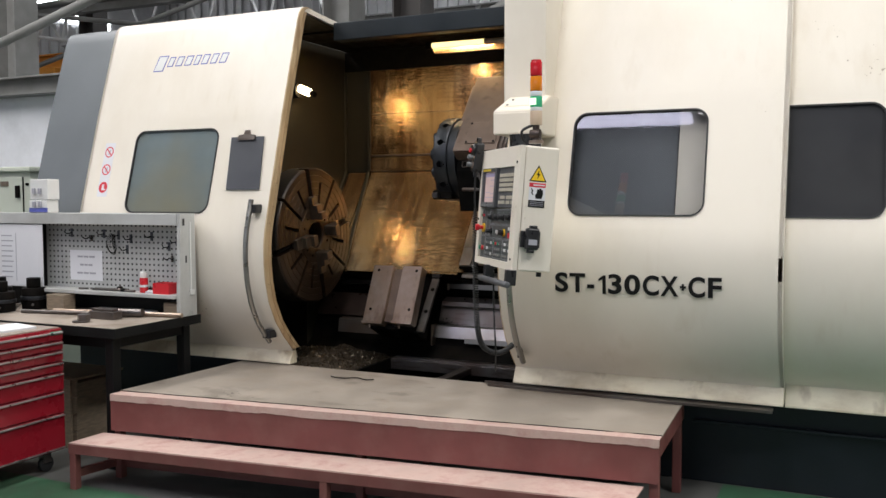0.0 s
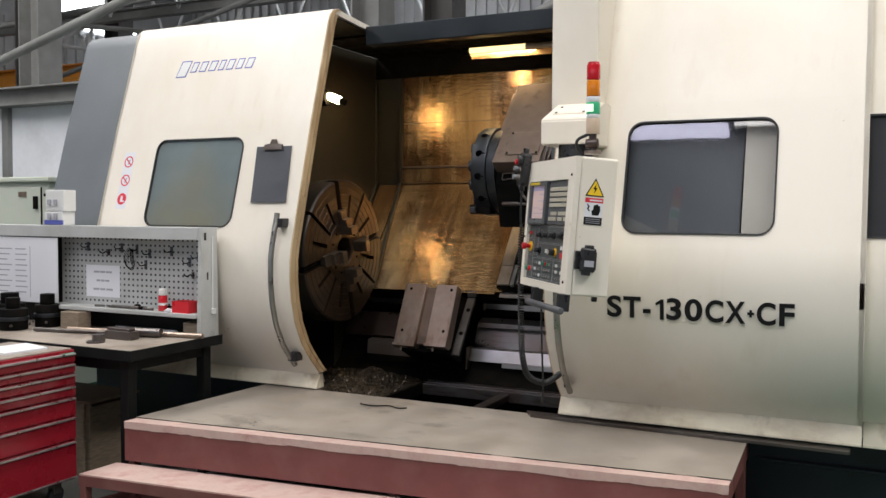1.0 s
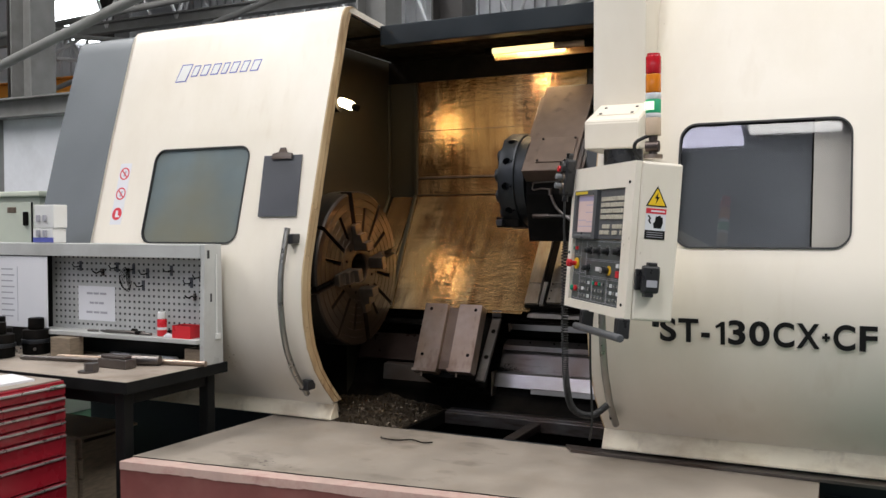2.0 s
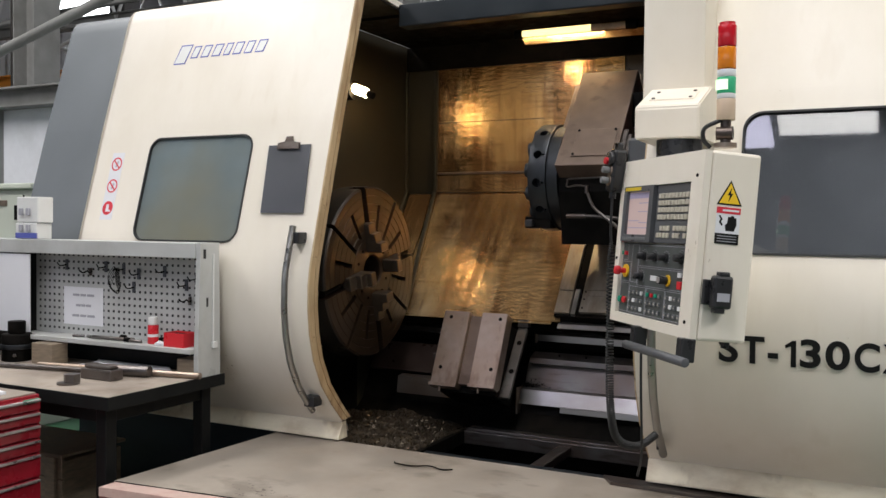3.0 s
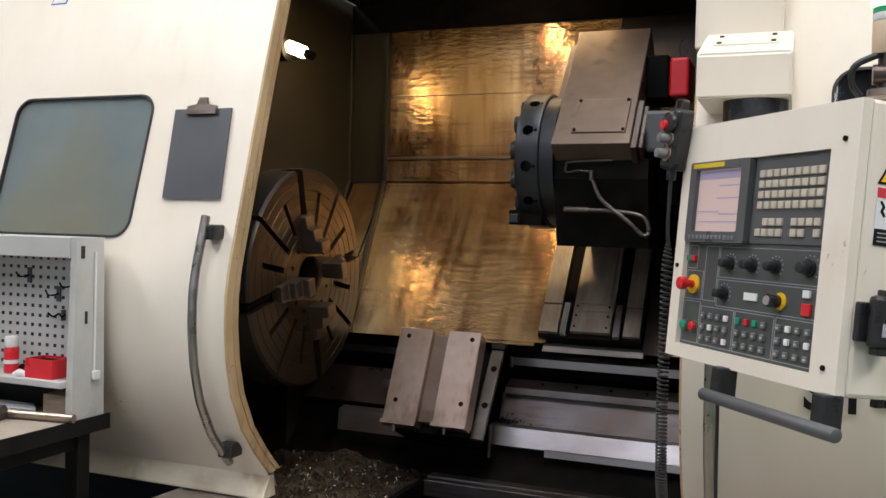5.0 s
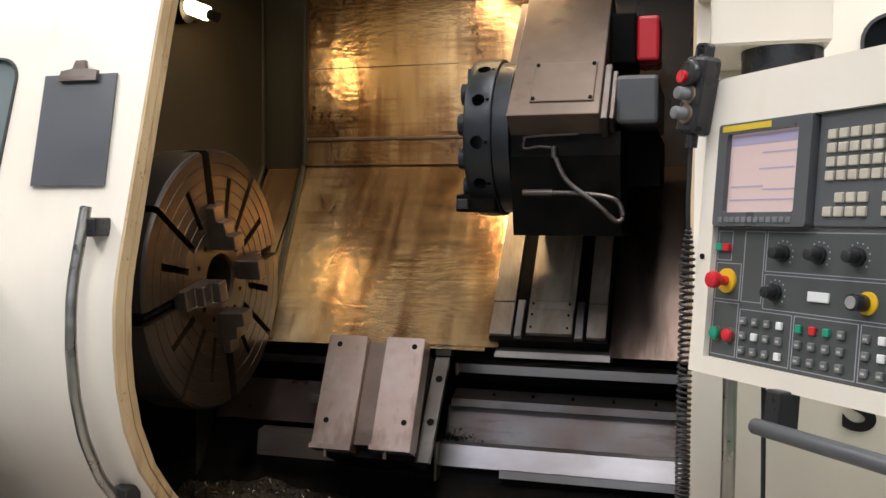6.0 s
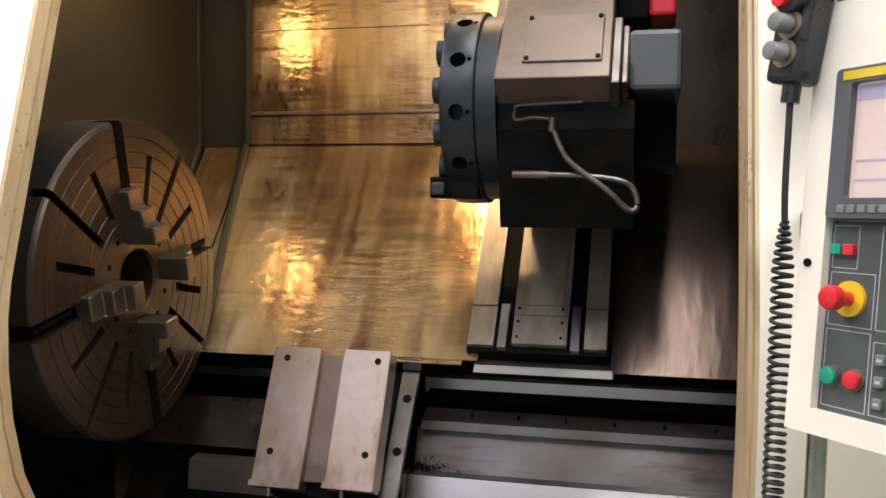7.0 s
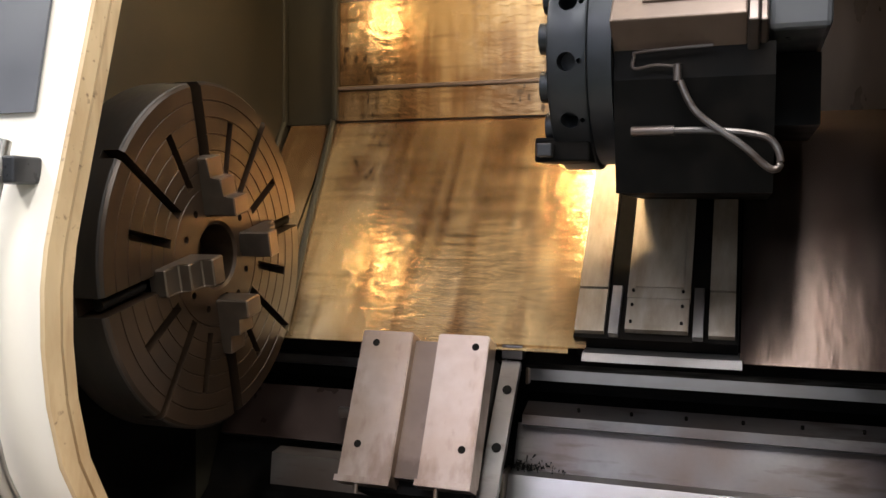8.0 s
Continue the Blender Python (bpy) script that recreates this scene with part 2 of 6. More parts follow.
PAPER = mat("white_paper", (0.72, 0.72, 0.75), 0.7, var=0.03, scale=4)
WHITE = mat("white_plastic", (0.72, 0.72, 0.70), 0.4, var=0.04, scale=8)
INK = mat("black_ink", (0.008, 0.008, 0.008), 0.5, var=0.05, spec=0.2)
INKGREY = mat("grey_ink", (0.36, 0.36, 0.40), 0.6, var=0.05)
LOGOBLUE = mat("blue_ink", (0.10, 0.12, 0.42), 0.5, var=0.05)
STICKRED = mat("red_sticker_ink", (0.62, 0.03, 0.05), 0.5, var=0.05)
STICKYEL = mat("yellow_sticker", (0.85, 0.55, 0.02), 0.45, var=0.04)
CLIPM = mat("dark_clipboard", (0.055, 0.058, 0.07), 0.42, var=0.08, scale=6)
PANELG = mat("dark_grey_panel", (0.065, 0.072, 0.07), 0.45, var=0.06, scale=14)
BEZEL = mat("grey_bezel_plastic", (0.085, 0.088, 0.095), 0.42, var=0.06, scale=14)
KEYM = mat("beige_keys", (0.48, 0.44, 0.36), 0.5, var=0.08, scale=40)
KEYG = mat("grey_keys", (0.16, 0.165, 0.17), 0.5, var=0.08, scale=40)
BTN_RED = mat("red_button", (0.60, 0.02, 0.03), 0.3, var=0.05)
BTN_GREEN = mat("green_button", (0.01, 0.27, 0.16), 0.3, var=0.05)
BTN_WHITE = mat("white_button", (0.72, 0.72, 0.72), 0.35, var=0.05)
BTN_YEL = mat("yellow_button_ring", (0.75, 0.45, 0.02), 0.4, var=0.05)
GREEN_CAB = mat("pale_green_enamel", (0.54, 0.57, 0.49), 0.45, var=0.05, scale=5)
WOOD = mat("old_wood_block", (0.22, 0.17, 0.12), 0.7, var=0.25, scale=18, stretch=(1, 1, 5))
CHIPS = mat("metal_chips", (0.10, 0.08, 0.06), 0.35, metal=0.8, var=0.5, scale=90)
CHIPBED = mat("oily_swarf_bed", (0.042, 0.031, 0.020), 0.5, metal=0.3, var=0.5, scale=25, bump=0.6, bump_scale=90, stain=(0.03, 0.02, 0.015), stain_amount=0.8, stain_scale=6)
TUBE = glow("warm_tube", (1.0, 0.78, 0.36), 1.8)
BULB = glow("warm_bulb", (1.0, 0.72, 0.38), 38.0)
SKYPANE = glow("bright_roof_light_pane", (0.93, 0.96, 1.0), 9.0)
SCREEN = glow("lit_screen", (0.48, 0.36, 0.34), 0.30)
SCREENBLUE = glow("blue_screen_bar", (0.32, 0.28, 0.40), 0.2)
SCREENYEL = mat("yellow_screen_strip", (0.62, 0.45, 0.03), 0.4)
LAMP_R, LAMP_O = mat("red_lens", (0.55, 0.01, 0.02), 0.2, coat=0.4), mat("orange_lens", (0.75, 0.22, 0.01), 0.2, coat=0.4)
LAMP_G = glow("lit_green_lens", (0.03, 0.34, 0.16), 0.22)
LAMP_GW = glow("lit_lamp_core", (0.75, 1.0, 0.7), 0.8)
PEACH = mat("beige_lens_base", (0.62, 0.47, 0.34), 0.4)
GLASS_R = mat("dark_safety_glass", (0.035, 0.036, 0.04), 0.02, var=0.2, scale=3, rough_var=0.006, spec=0.8, stain=(0.07, 0.07, 0.072), stain_amount=0.6, stain_scale=2.0, stain_soft=True)
GLASS_D = mat("tinted_see_through_glass", (0.42, 0.43, 0.445), 0.02, var=0.08, scale=3, rough_var=0.008, trans=1.0)
LATTICE = mat("white_lattice_paint", (0.6, 0.6, 0.6), 0.5, var=0.08)
CLOUDPANE = glow("dull_roof_light_pane", (0.82, 0.80, 1.0), 11.0)
GLASS_L = mat("clouded_safety_glass", (0.16, 0.20, 0.215), 0.11, var=0.14, scale=3, rough_var=0.04, stain=(0.21, 0.185, 0.11), stain_amount=0.9, stain_scale=1.8, stain_soft=True)


# ---- mesh helpers ----
def thing(name, label, category, group="", kind=""):
    return tagged(new(name), label, category, group, kind)


def part(name, bm, material, parent=None, label="", smooth=False, weld=True):
    if weld:
        bmesh.ops.remove_doubles(bm, verts=bm.verts, dist=1e-5)
    bmesh.ops.recalc_face_normals(bm, faces=bm.faces)
    me = bpy.data.meshes.new(name)
    bm.to_mesh(me)
    bm.free()
    me.materials.append(material)
    if smooth:
        me.shade_smooth()
        me.set_sharp_from_angle(angle=radians(35))
    ob = new(name, me)
    ob.parent = parent
    if label:
        ob["label"] = label
    return ob


def box(x0, x1, y0, y1, z0, z1, bevel=0.003, bm=None, m=None):
    bm = bm or bmesh.new()
    r = bmesh.ops.create_cube(bm, size=1.0, matrix=Matrix.Translation(((x0 + x1) / 2, (y0 + y1) / 2, (z0 + z1) / 2)) @ Matrix.Diagonal((abs(x1 - x0), abs(y1 - y0), abs(z1 - z0), 1)))
    vs = r["verts"]
    if bevel:
        es = list({e for v in vs for e in v.link_edges})
        out = bmesh.ops.bevel(bm, geom=es, offset=bevel, segments=2, affect="EDGES", profile=0.5)
        vs = list({v for f in out["faces"] for v in f.verts} | {v for v in vs if v.is_valid})
    if m is not None:
        bmesh.ops.transform(bm, matrix=m, verts=vs)
    return bm


def cyl(a, b, r, n=20, bm=None, r2=None, bevel=0.0):
    bm = bm or bmesh.new()
    a, b = Vector(a), Vector(b)
    d = b - a
    m = Matrix.Translation((a + b) / 2) @ d.to_track_quat("Z", "Y").to_matrix().to_4x4()
    out = bmesh.ops.create_cone(bm, cap_ends=True, segments=n, radius1=r, radius2=r if r2 is None else r2, depth=d.length, matrix=m)
    if bevel:
        es = [e for e in {e for v in out["verts"] for e in v.link_edges} if any(len(f.verts) > 4 for f in e.link_faces)]
        bmesh.ops.bevel(bm, geom=es, offset=bevel, segments=2, affect="EDGES", profile=0.5)
    return bm


def tube(points, r, n=10, bm=None):
    """A bent rod along points."""
    bm = bm or bmesh.new()
    ps = [Vector(p) for p in points]
    rings = []
    up = Vector((0.13, 0.21, 0.97))
    for i, p in enumerate(ps):
        d = (ps[min(i + 1, len(ps) - 1)] - ps[max(i - 1, 0)]).normalized()
        s = d.cross(up)
        s = s.normalized() if s.length > 1e-4 else Vector((1, 0, 0))
        u = s.cross(d)
        rings.append([bm.verts.new(p + r * (math.cos(2 * math.pi * k / n) * s + math.sin(2 * math.pi * k / n) * u)) for k in range(n)])
    for a, b in zip(rings, rings[1:]):
        for k in range(n):
            bm.faces.new((a[k], a[(k + 1) % n], b[(k + 1) % n], b[k]))
    bm.faces.new(rings[0])
    bm.faces.new(rings[-1])
    return bm


def smoothed(points, k=8):
    """Points along a smooth line through the given ones."""
    ps = [Vector(p) for p in points]
    out = []
    for i in range(len(ps) - 1):
        p0, p1, p2, p3 = ps[max(i - 1, 0)], ps[i], ps[i + 1], ps[min(i + 2, len(ps) - 1)]
        for j in range(k):
            t = j / k
            out.append(0.5 * (2 * p1 + (p2 - p0) * t + (2 * p0 - 5 * p1 + 4 * p2 - p3) * t * t + (3 * p1 - p0 - 3 * p2 + p3) * t ** 3))
    return out + [ps[-1]]


def prism(outline, x0, x1, bm=None):
    """A solid whose (y, z) outline runs from x0 to x1."""
    bm = bm or bmesh.new()
    a = [bm.verts.new((x0, y, z)) for y, z in outline]
    b = [bm.verts.new((x1, y, z)) for y, z in outline]
    n = len(outline)
    for i in range(n):
        bm.faces.new((a[i], a[(i + 1) % n], b[(i + 1) % n], b[i]))
    bm.faces.new(a)
    bm.faces.new(b)
    return bm


def slab(corners, z0, z1, bm=None):
    """A flat solid on a plan outline."""
    bm = bm or bmesh.new()
    a = [bm.verts.new((x, y, z0)) for x, y in corners]
    b = [bm.verts.new((x, y, z1)) for x, y in corners]
    n = len(corners)
    for i in range(n):
        bm.faces.new((a[i], a[(i + 1) % n], b[(i + 1) % n], b[i]))
    bm.faces.new(a)
    bm.faces.new(b)
    return bm


def writing(name, body, size, m, material, parent, width=None, depth=0.0012):
    cu = bpy.data.curves.new(name, "FONT")
    cu.body, cu.size, cu.align_x, cu.align_y, cu.extrude = body, size, "CENTER", "CENTER", depth
    cu.offset = 0.003
    ob = bpy.data.objects.new(name, cu)
    scene.collection.objects.link(ob)
    bpy.context.view_layer.update()
    me = bpy.data.meshes.new_from_object(ob.evaluated_get(bpy.context.evaluated_depsgraph_get()))
    bpy.data.objects.remove(ob)
    if width:
        xs = [v.co.x for v in me.vertices]
        k = width / (max(xs) - min(xs))
        for v in me.vertices:
            v.co.x *= k
    me.materials.clear()
    me.materials.append(material)
    ob = new(name, me)
    ob.matrix_world = m
    ob.parent = parent
    return ob


def rounded(w, h, r, n=6):
    """A rounded rectangle about 0, 0, anticlockwise."""
    out = []
    for cx, cy, a0 in ((w / 2 - r, h / 2 - r, 0), (-w / 2 + r, h / 2 - r, 90), (-w / 2 + r, -h / 2 + r, 180), (w / 2 - r, -h / 2 + r, 270)):
        for i in range(n + 1):
            a = radians(a0 + 90 * i / n)
            out.append((cx + r * math.cos(a), cy + r * math.sin(a)))
    return out


def ring_mesh(outer, inner, d0, d1, place, bm=None):
    """A frame between two loops of the same length, from depth d0 to d1; place maps (u, v, d) to the world."""
    bm = bm or bmesh.new()
    n = len(outer)
    vs = [[bm.verts.new(place(u, v, d)) for u, v in loop] for loop, d in ((outer, d0), (outer, d1), (inner, d1), (inner, d0))]
    for a, b in zip(vs, vs[1:] + vs[:1]):
        for i in range(n):
            bm.faces.new((a[i], a[(i + 1) % n], b[(i + 1) % n], b[i]))
    return bm


def plate_mesh(loop, d0, d1, place, bm=None):
    bm = bm or bmesh.new()
    a = [bm.verts.new(place(u, v, d0)) for u, v in loop]
    b = [bm.verts.new(place(u, v, d1)) for u, v in loop]
    n = len(loop)
    for i in range(n):
        bm.faces.new((a[i], a[(i + 1) % n], b[(i + 1) % n], b[i]))
    bm.faces.new(a)
    bm.faces.new(b)
    return bm


def cut(ob, cutter_bm):
    """Cut a mesh out of ob for good."""
    me = bpy.data.meshes.new("cutter")
    bmesh.ops.recalc_face_normals(cutter_bm, faces=cutter_bm.faces)
    cutter_bm.to_mesh(me)
    cutter_bm.free()
    c = new("cutter", me)
    mod = ob.modifiers.new("cut", "BOOLEAN")
    mod.operation, mod.object, mod.solver = "DIFFERENCE", c, "EXACT"
    mod.use_self = True
    bpy.context.view_layer.update()
    done = bpy.data.meshes.new_from_object(ob.evaluated_get(bpy.context.evaluated_depsgraph_get()))
    ob.modifiers.remove(mod)
    ob.data = done
    bpy.data.objects.remove(c)
    return ob


# ---- the hall ----
def setting(name, bm, material, label, category):
    return tagged(part(name, bm, material), label, category, "", "structure")


setting("floor", box(-16, 14, -10.2, 18.2, FLOOR - 0.2, FLOOR, 0), CONCRETE, "grey worn concrete workshop floor", "floor")
setting("floor_paint", slab([(-4.4, 2.2), (2.4, 2.2), (2.4, 4.6), (-0.6, 4.6), (-0.6, 3.28), (-4.4, 3.28)], FLOOR, FLOOR + 0.004), GREEN, "green painted walkway strip on the concrete floor", "floor paint")
setting("floor_paint_behind", slab([(-9.0, 3.9), (-4.2, 3.9), (-4.2, 6.5), (-9.0, 6.5)], FLOOR, FLOOR + 0.004), GREEN, "green painted floor area behind the bench", "floor paint")
setting("wall_north", box(-16, 14, 18.0, 18.2, FLOOR, 8.0, 0), WALLM, "grey metal sheeting hall wall", "wall")
setting("wall_west", box(-16.2, -16, -10.2, 18.2, FLOOR, 8.0, 0), WALLM, "grey metal sheeting hall wall", "wall")
setting("wall_east", box(14, 14.2, -10.2, 18.2, FLOOR, 8.0, 0), WALLM, "grey metal sheeting hall wall", "wall")
sw = box(-16, 14, -10.2, -10.0, FLOOR, 3.8, 0)
box(-16, 14, -10.2, -10.0, 6.0, 8.0, 0, bm=sw)
for wx in (-16.0, -10.3, 8.0, 13.7):
    box(wx, wx + 0.3, -10.2, -10.0, 3.8, 6.0, 0, bm=sw)
setting("wall_south", sw, WALLM, "grey hall wall with a band of high windows", "wall")
# roof with three long roof lights
rf = bmesh.new()
xs = [-16.0, -8.8, -7.2, -2.2, -1.0, 3.2, 4.8, 14.0]
for a, b in zip(xs[::2], xs[1::2]):
    box(a, b, -10.2, 18.2, 7.5, 7.7, 0, bm=rf)
for a, b in zip(xs[1::2], xs[2::2]):
    box(a, b, -10.2, -3.5 if a == -2.2 else -2.0, 7.5, 7.7, 0, bm=rf)
    box(a, b, 6.0, 10.0, 7.5, 7.7, 0, bm=rf)
    box(a, b, 16.0, 18.2, 7.5, 7.7, 0, bm=rf)
setting("ceiling", rf, ROOFM, "dark corrugated sheet roof with long roof lights", "ceiling")
for a, b in zip(xs[1::2], xs[2::2]):
    setting("roof_light", box(a, b, 10.0, 16.0, 7.55, 7.6, 0), SKYPANE, "bright translucent roof light panel", "roof light")

setting("roof_light_cross", box(-7.0, -2.3, -3.75, -2.9, 7.44, 7.49, 0), CLOUDPANE, "dull translucent roof light panel", "roof light")


def beam(a, b, w, h, bm=None):
    """An I-section between two points."""
    bm = bm or bmesh.new()
    a, b = Vector(a), Vector(b)
    d = b - a
    m = Matrix.Translation((a + b) / 2) @ d.to_track_quat("X", "Z").to_matrix().to_4x4()
    L = d.length / 2
    for y0, y1, z0, z1 in ((-w / 2, w / 2, h / 2 - 0.02, h / 2), (-w / 2, w / 2, -h / 2, -h / 2 + 0.02), (-0.01, 0.01, -h / 2 + 0.02, h / 2 - 0.02)):
        box(-L, L, y0, y1, z0, z1, 0, bm=bm, m=m)
    return bm


# side wall behind the machine, with a rail beam, posts and bracing
tagged(part("rail_beam", beam((-15, 7.2, 2.69), (14, 7.2, 2.69), 0.22, 0.20), STRUCT), "grey painted steel rail beam along the wall", "beam", "", "structure")
for i, (a, b) in enumerate(((-15.0, -9.2), (-9.12, -7.6), (-7.52, -3.0))):
    setting("wall_panel", box(a, b, 7.3, 7.36, FLOOR, 2.59, 0), WHITEWALL, "off-white sheet partition panel below the rail beam", "wall panel")
for px in (-9.16, -7.56):
    setting("panel_post", box(px - 0.05, px + 0.05, 7.24, 7.36, FLOOR, 2.59, 0.004), STRUCT, "grey steel post between partition panels", "post")
for k, (px, py, mm, lb) in enumerate(((-9.36, 7.9, STRUCT, "grey steel hall column"), (-9.86, 8.25, DARKSTRUCT, "dark steel hall column"), (-12.35, 12.0, DARKSTRUCT, "dark steel hall column"), (-5.15, 8.6, STRUCT, "grey steel hall column"), (-4.45, 8.9, DARKSTRUCT, "dark steel hall column"))):
    setting("column", beam((px, py, FLOOR), (px, py, 7.5), 0.34, 0.34), mm, lb, "column")
rods = thing("wall_bracing", "grey round steel bracing tubes under the roof", "bracing", "", "structure")
for a, b, r in (((-9.9, 6.4, 2.45), (-4.5, 6.4, 3.84), 0.045), ((-12.5, 8.6, 3.85), (-5.0, 8.6, 4.15), 0.04), ((-4.4, 8.2, 2.75), (-1.6, 8.2, 3.95), 0.045), ((-13.0, 11.0, 4.6), (-7.0, 11.0, 3.7), 0.04), ((-13.0, 11.0, 3.6), (-8.0, 11.0, 4.7), 0.04)):
    part("brace_tube", cyl(a, b, r, 14), STRUCT, rods, smooth=True)
for a, b in (((-14.3, 11.6, 4.12), (-12.2, 11.6, 4.78)), ((-14.2, 11.7, 4.50), (-12.3, 11.7, 4.16)), ((-13.5, 11.8, 4.30), (-13.2, 11.8, 4.85)), ((-13.3, 11.8, 4.85), (-12.9, 11.8, 4.22)), ((-12.9, 11.8, 4.22), (-12.7, 11.8, 4.9))):
    part("lattice_bar", cyl(a, b, 0.03, 10), LATTICE, rods, "white lattice bar", smooth=True)
# roof trusses in the far bay
for ty in (8.8, 11.5, 14.5):
    tr = thing("roof_truss", "grey steel lattice roof truss", "roof truss", "roof trusses", "structure")
    part("bottom_chord", beam((-15.8, ty, 4.7), (13.8, ty, 4.7), 0.16, 0.18), STRUCT, tr)
    part("top_chord", beam((-15.8, ty, 6.4), (13.8, ty, 6.4), 0.16, 0.18), STRUCT, tr)
    for k in range(19):
        x = -15 + k * 1.5
        part("web_bar", cyl((x, ty, 4.7), (x + 0.75, ty, 6.4), 0.028, 8), LATTICE, tr)
        part("web_bar", cyl((x + 0.75, ty, 6.4), (x + 1.5, ty, 4.7), 0.028, 8), LATTICE, tr)
for k in range(8):
    setting("purlin", beam((-15.8, 8.0 + k * 1.3, 6.9), (13.8, 8.0 + k * 1.3, 6.9), 0.08, 0.16), DARKSTRUCT, "dark steel roof purlin", "purlin")
wl = thing("high_window", "bright high window with a thin glazing bar in the hall wall", "window", "", "structure")
part("pane", box(-15.99, -15.96, 13.5, 15.2, 5.62, 6.7, 0), SKYPANE, wl, "bright frosted pane")
part("pane", box(-15.99, -15.96, 14.3, 16.0, 5.38, 5.56, 0), SKYPANE, wl, "bright frosted pane")
part("glazing_bar", box(-15.96, -15.92, 13.4, 16.1, 5.56, 5.62, 0), DARKSTRUCT, wl, "dark glazing bar")
crane = thing("overhead_crane", "orange painted overhead crane girder in the next bay", "crane", "", "structure")
part("girder", beam((-15.8, 12.0, 3.85), (-12.9, 12.0, 3.85), 0.3, 0.42), ORANGE, crane)
part("end_carriage", box(-13.6, -13.0, 11.7, 12.3, 3.55, 3.80, 0.02), ORANGE, crane)
# corrugated sheeting high on the far wall
cg = bmesh.new()
for k in range(120):
    box(-16 + k * 0.25, -16 + k * 0.25 + 0.1, 17.93, 17.995, 2.5, 7.4, 0, bm=cg)
for k in range(34):
    box(-15.995, -15.93, 9.5 + k * 0.25, 9.6 + k * 0.25, 2.5, 5.3, 0, bm=cg)
setting("wall_ribs", cg, WALLM, "ribs of the corrugated wall sheeting", "wall sheeting")["kind"] = "stuff"
# end wall of the bay behind the machine to the right
setting("wall_panel_high", box(-3.0, 14, 7.3, 7.36, FLOOR, 2.69, 0), WHITEWALL, "off-white sheet partition panel behind the machine", "wall panel")

# ---- the lathe: shared profile of its doors ----
PROFILE = [(4.47, 0.50), (4.445, 0.56), (4.36, 0.645), (4.28, 0.74), (4.218, 0.86), (4.188, 0.975), (4.176, 1.08), (4.176, 1.18), (4.1855, 1.25), (4.198, 1.30)]
UPPER = [(4.369, 1.93), (4.468, 2.261), (4.535, 2.485), (4.553, 2.53), (4.58, 2.56), (4.62, 2.575)]
ROOF_Y, ROOF_Z = 5.02, 2.545


def face_y(z):
    pts = PROFILE + UPPER
    for (y0, z0), (y1, z1) in zip(pts, pts[1:]):
        if z0 <= z <= z1:
            return y0 + (y1 - y0) * (z - z0) / (z1 - z0)
    return pts[0][0] if z < pts[0][1] else pts[-1][0]


def on_face(back=0.0):
    """Maps (x, z, depth out of the face) onto the leaning front of the machine."""
    return lambda u, v, d: (u, face_y(v) + back - d, v)


def front_skin(x0, x1, back=0.0, window=None, thick=0.035):
    """The bent sheet of a door, with a rounded window opening through it."""
    bm = bmesh.new()

    def strip(pts, off):
        rows = [[bm.verts.new((x, y + back + off, z)) for x in (x0, x1)] for y, z in pts]
        for a, b in zip(rows, rows[1:]):
            bm.faces.new((a[0], a[1], b[1], b[0])).smooth = True

    for off in (0.0, thick):
        strip(PROFILE, off)
        strip(UPPER, off)
        mid = [(4.198, 1.30), (4.369, 1.93)]
        if window:
            wx0, wx1, wz0, wz1 = window
            cx, cz = (wx0 + wx1) / 2, (wz0 + wz1) / 2
            hole = [(cx + u, cz + v) for u, v in rounded(wx1 - wx0, wz1 - wz0, 0.065)]
            outer = []
            for u, v in hole:
                du, dv = u - cx, v - cz
                k = min(((x1 - cx) if du > 0 else (x0 - cx)) / du if abs(du) > 1e-6 else 1e9, ((1.93 - cz) if dv > 0 else (1.30 - cz)) / dv if abs(dv) > 1e-6 else 1e9)
                outer.append((cx + k * du, cz + k * dv))
            n = len(hole)
            hv = [bm.verts.new((u, face_y(v) + back + off, v)) for u, v in hole]
            ov = [bm.verts.new((u, face_y(v) + back + off, v)) for u, v in outer]
            for i in range(n):
                j = (i + 1) % n
                a, b = outer[i], outer[j]
                ang = [math.atan2(q[1] - cz, q[0] - cx) for q in (a, b)]
                turn = (ang[1] - ang[0]) % (2 * math.pi)
                inside = []
                for q in ((x1, 1.93), (x0, 1.93), (x0, 1.30), (x1, 1.30)):
                    t = (math.atan2(q[1] - cz, q[0] - cx) - ang[0]) % (2 * math.pi)
                    if 1e-6 < t < turn - 1e-6:
                        inside.append((t, q))
                extra = [bm.verts.new((q[0], face_y(q[1]) + back + off, q[1])) for t, q in sorted(inside)]
                bm.faces.new([hv[i], ov[i], *extra, ov[j], hv[j]])
        else:
            strip(mid, off)
    return bm


def roof_sheet(x0, x1, back=0.0):
    y, z = UPPER[-1]
    return prism([(y + back, z), (ROOF_Y + back, ROOF_Z), (ROOF_Y + back, ROOF_Z - 0.03), (y + back, z - 0.03)], x0, x1)


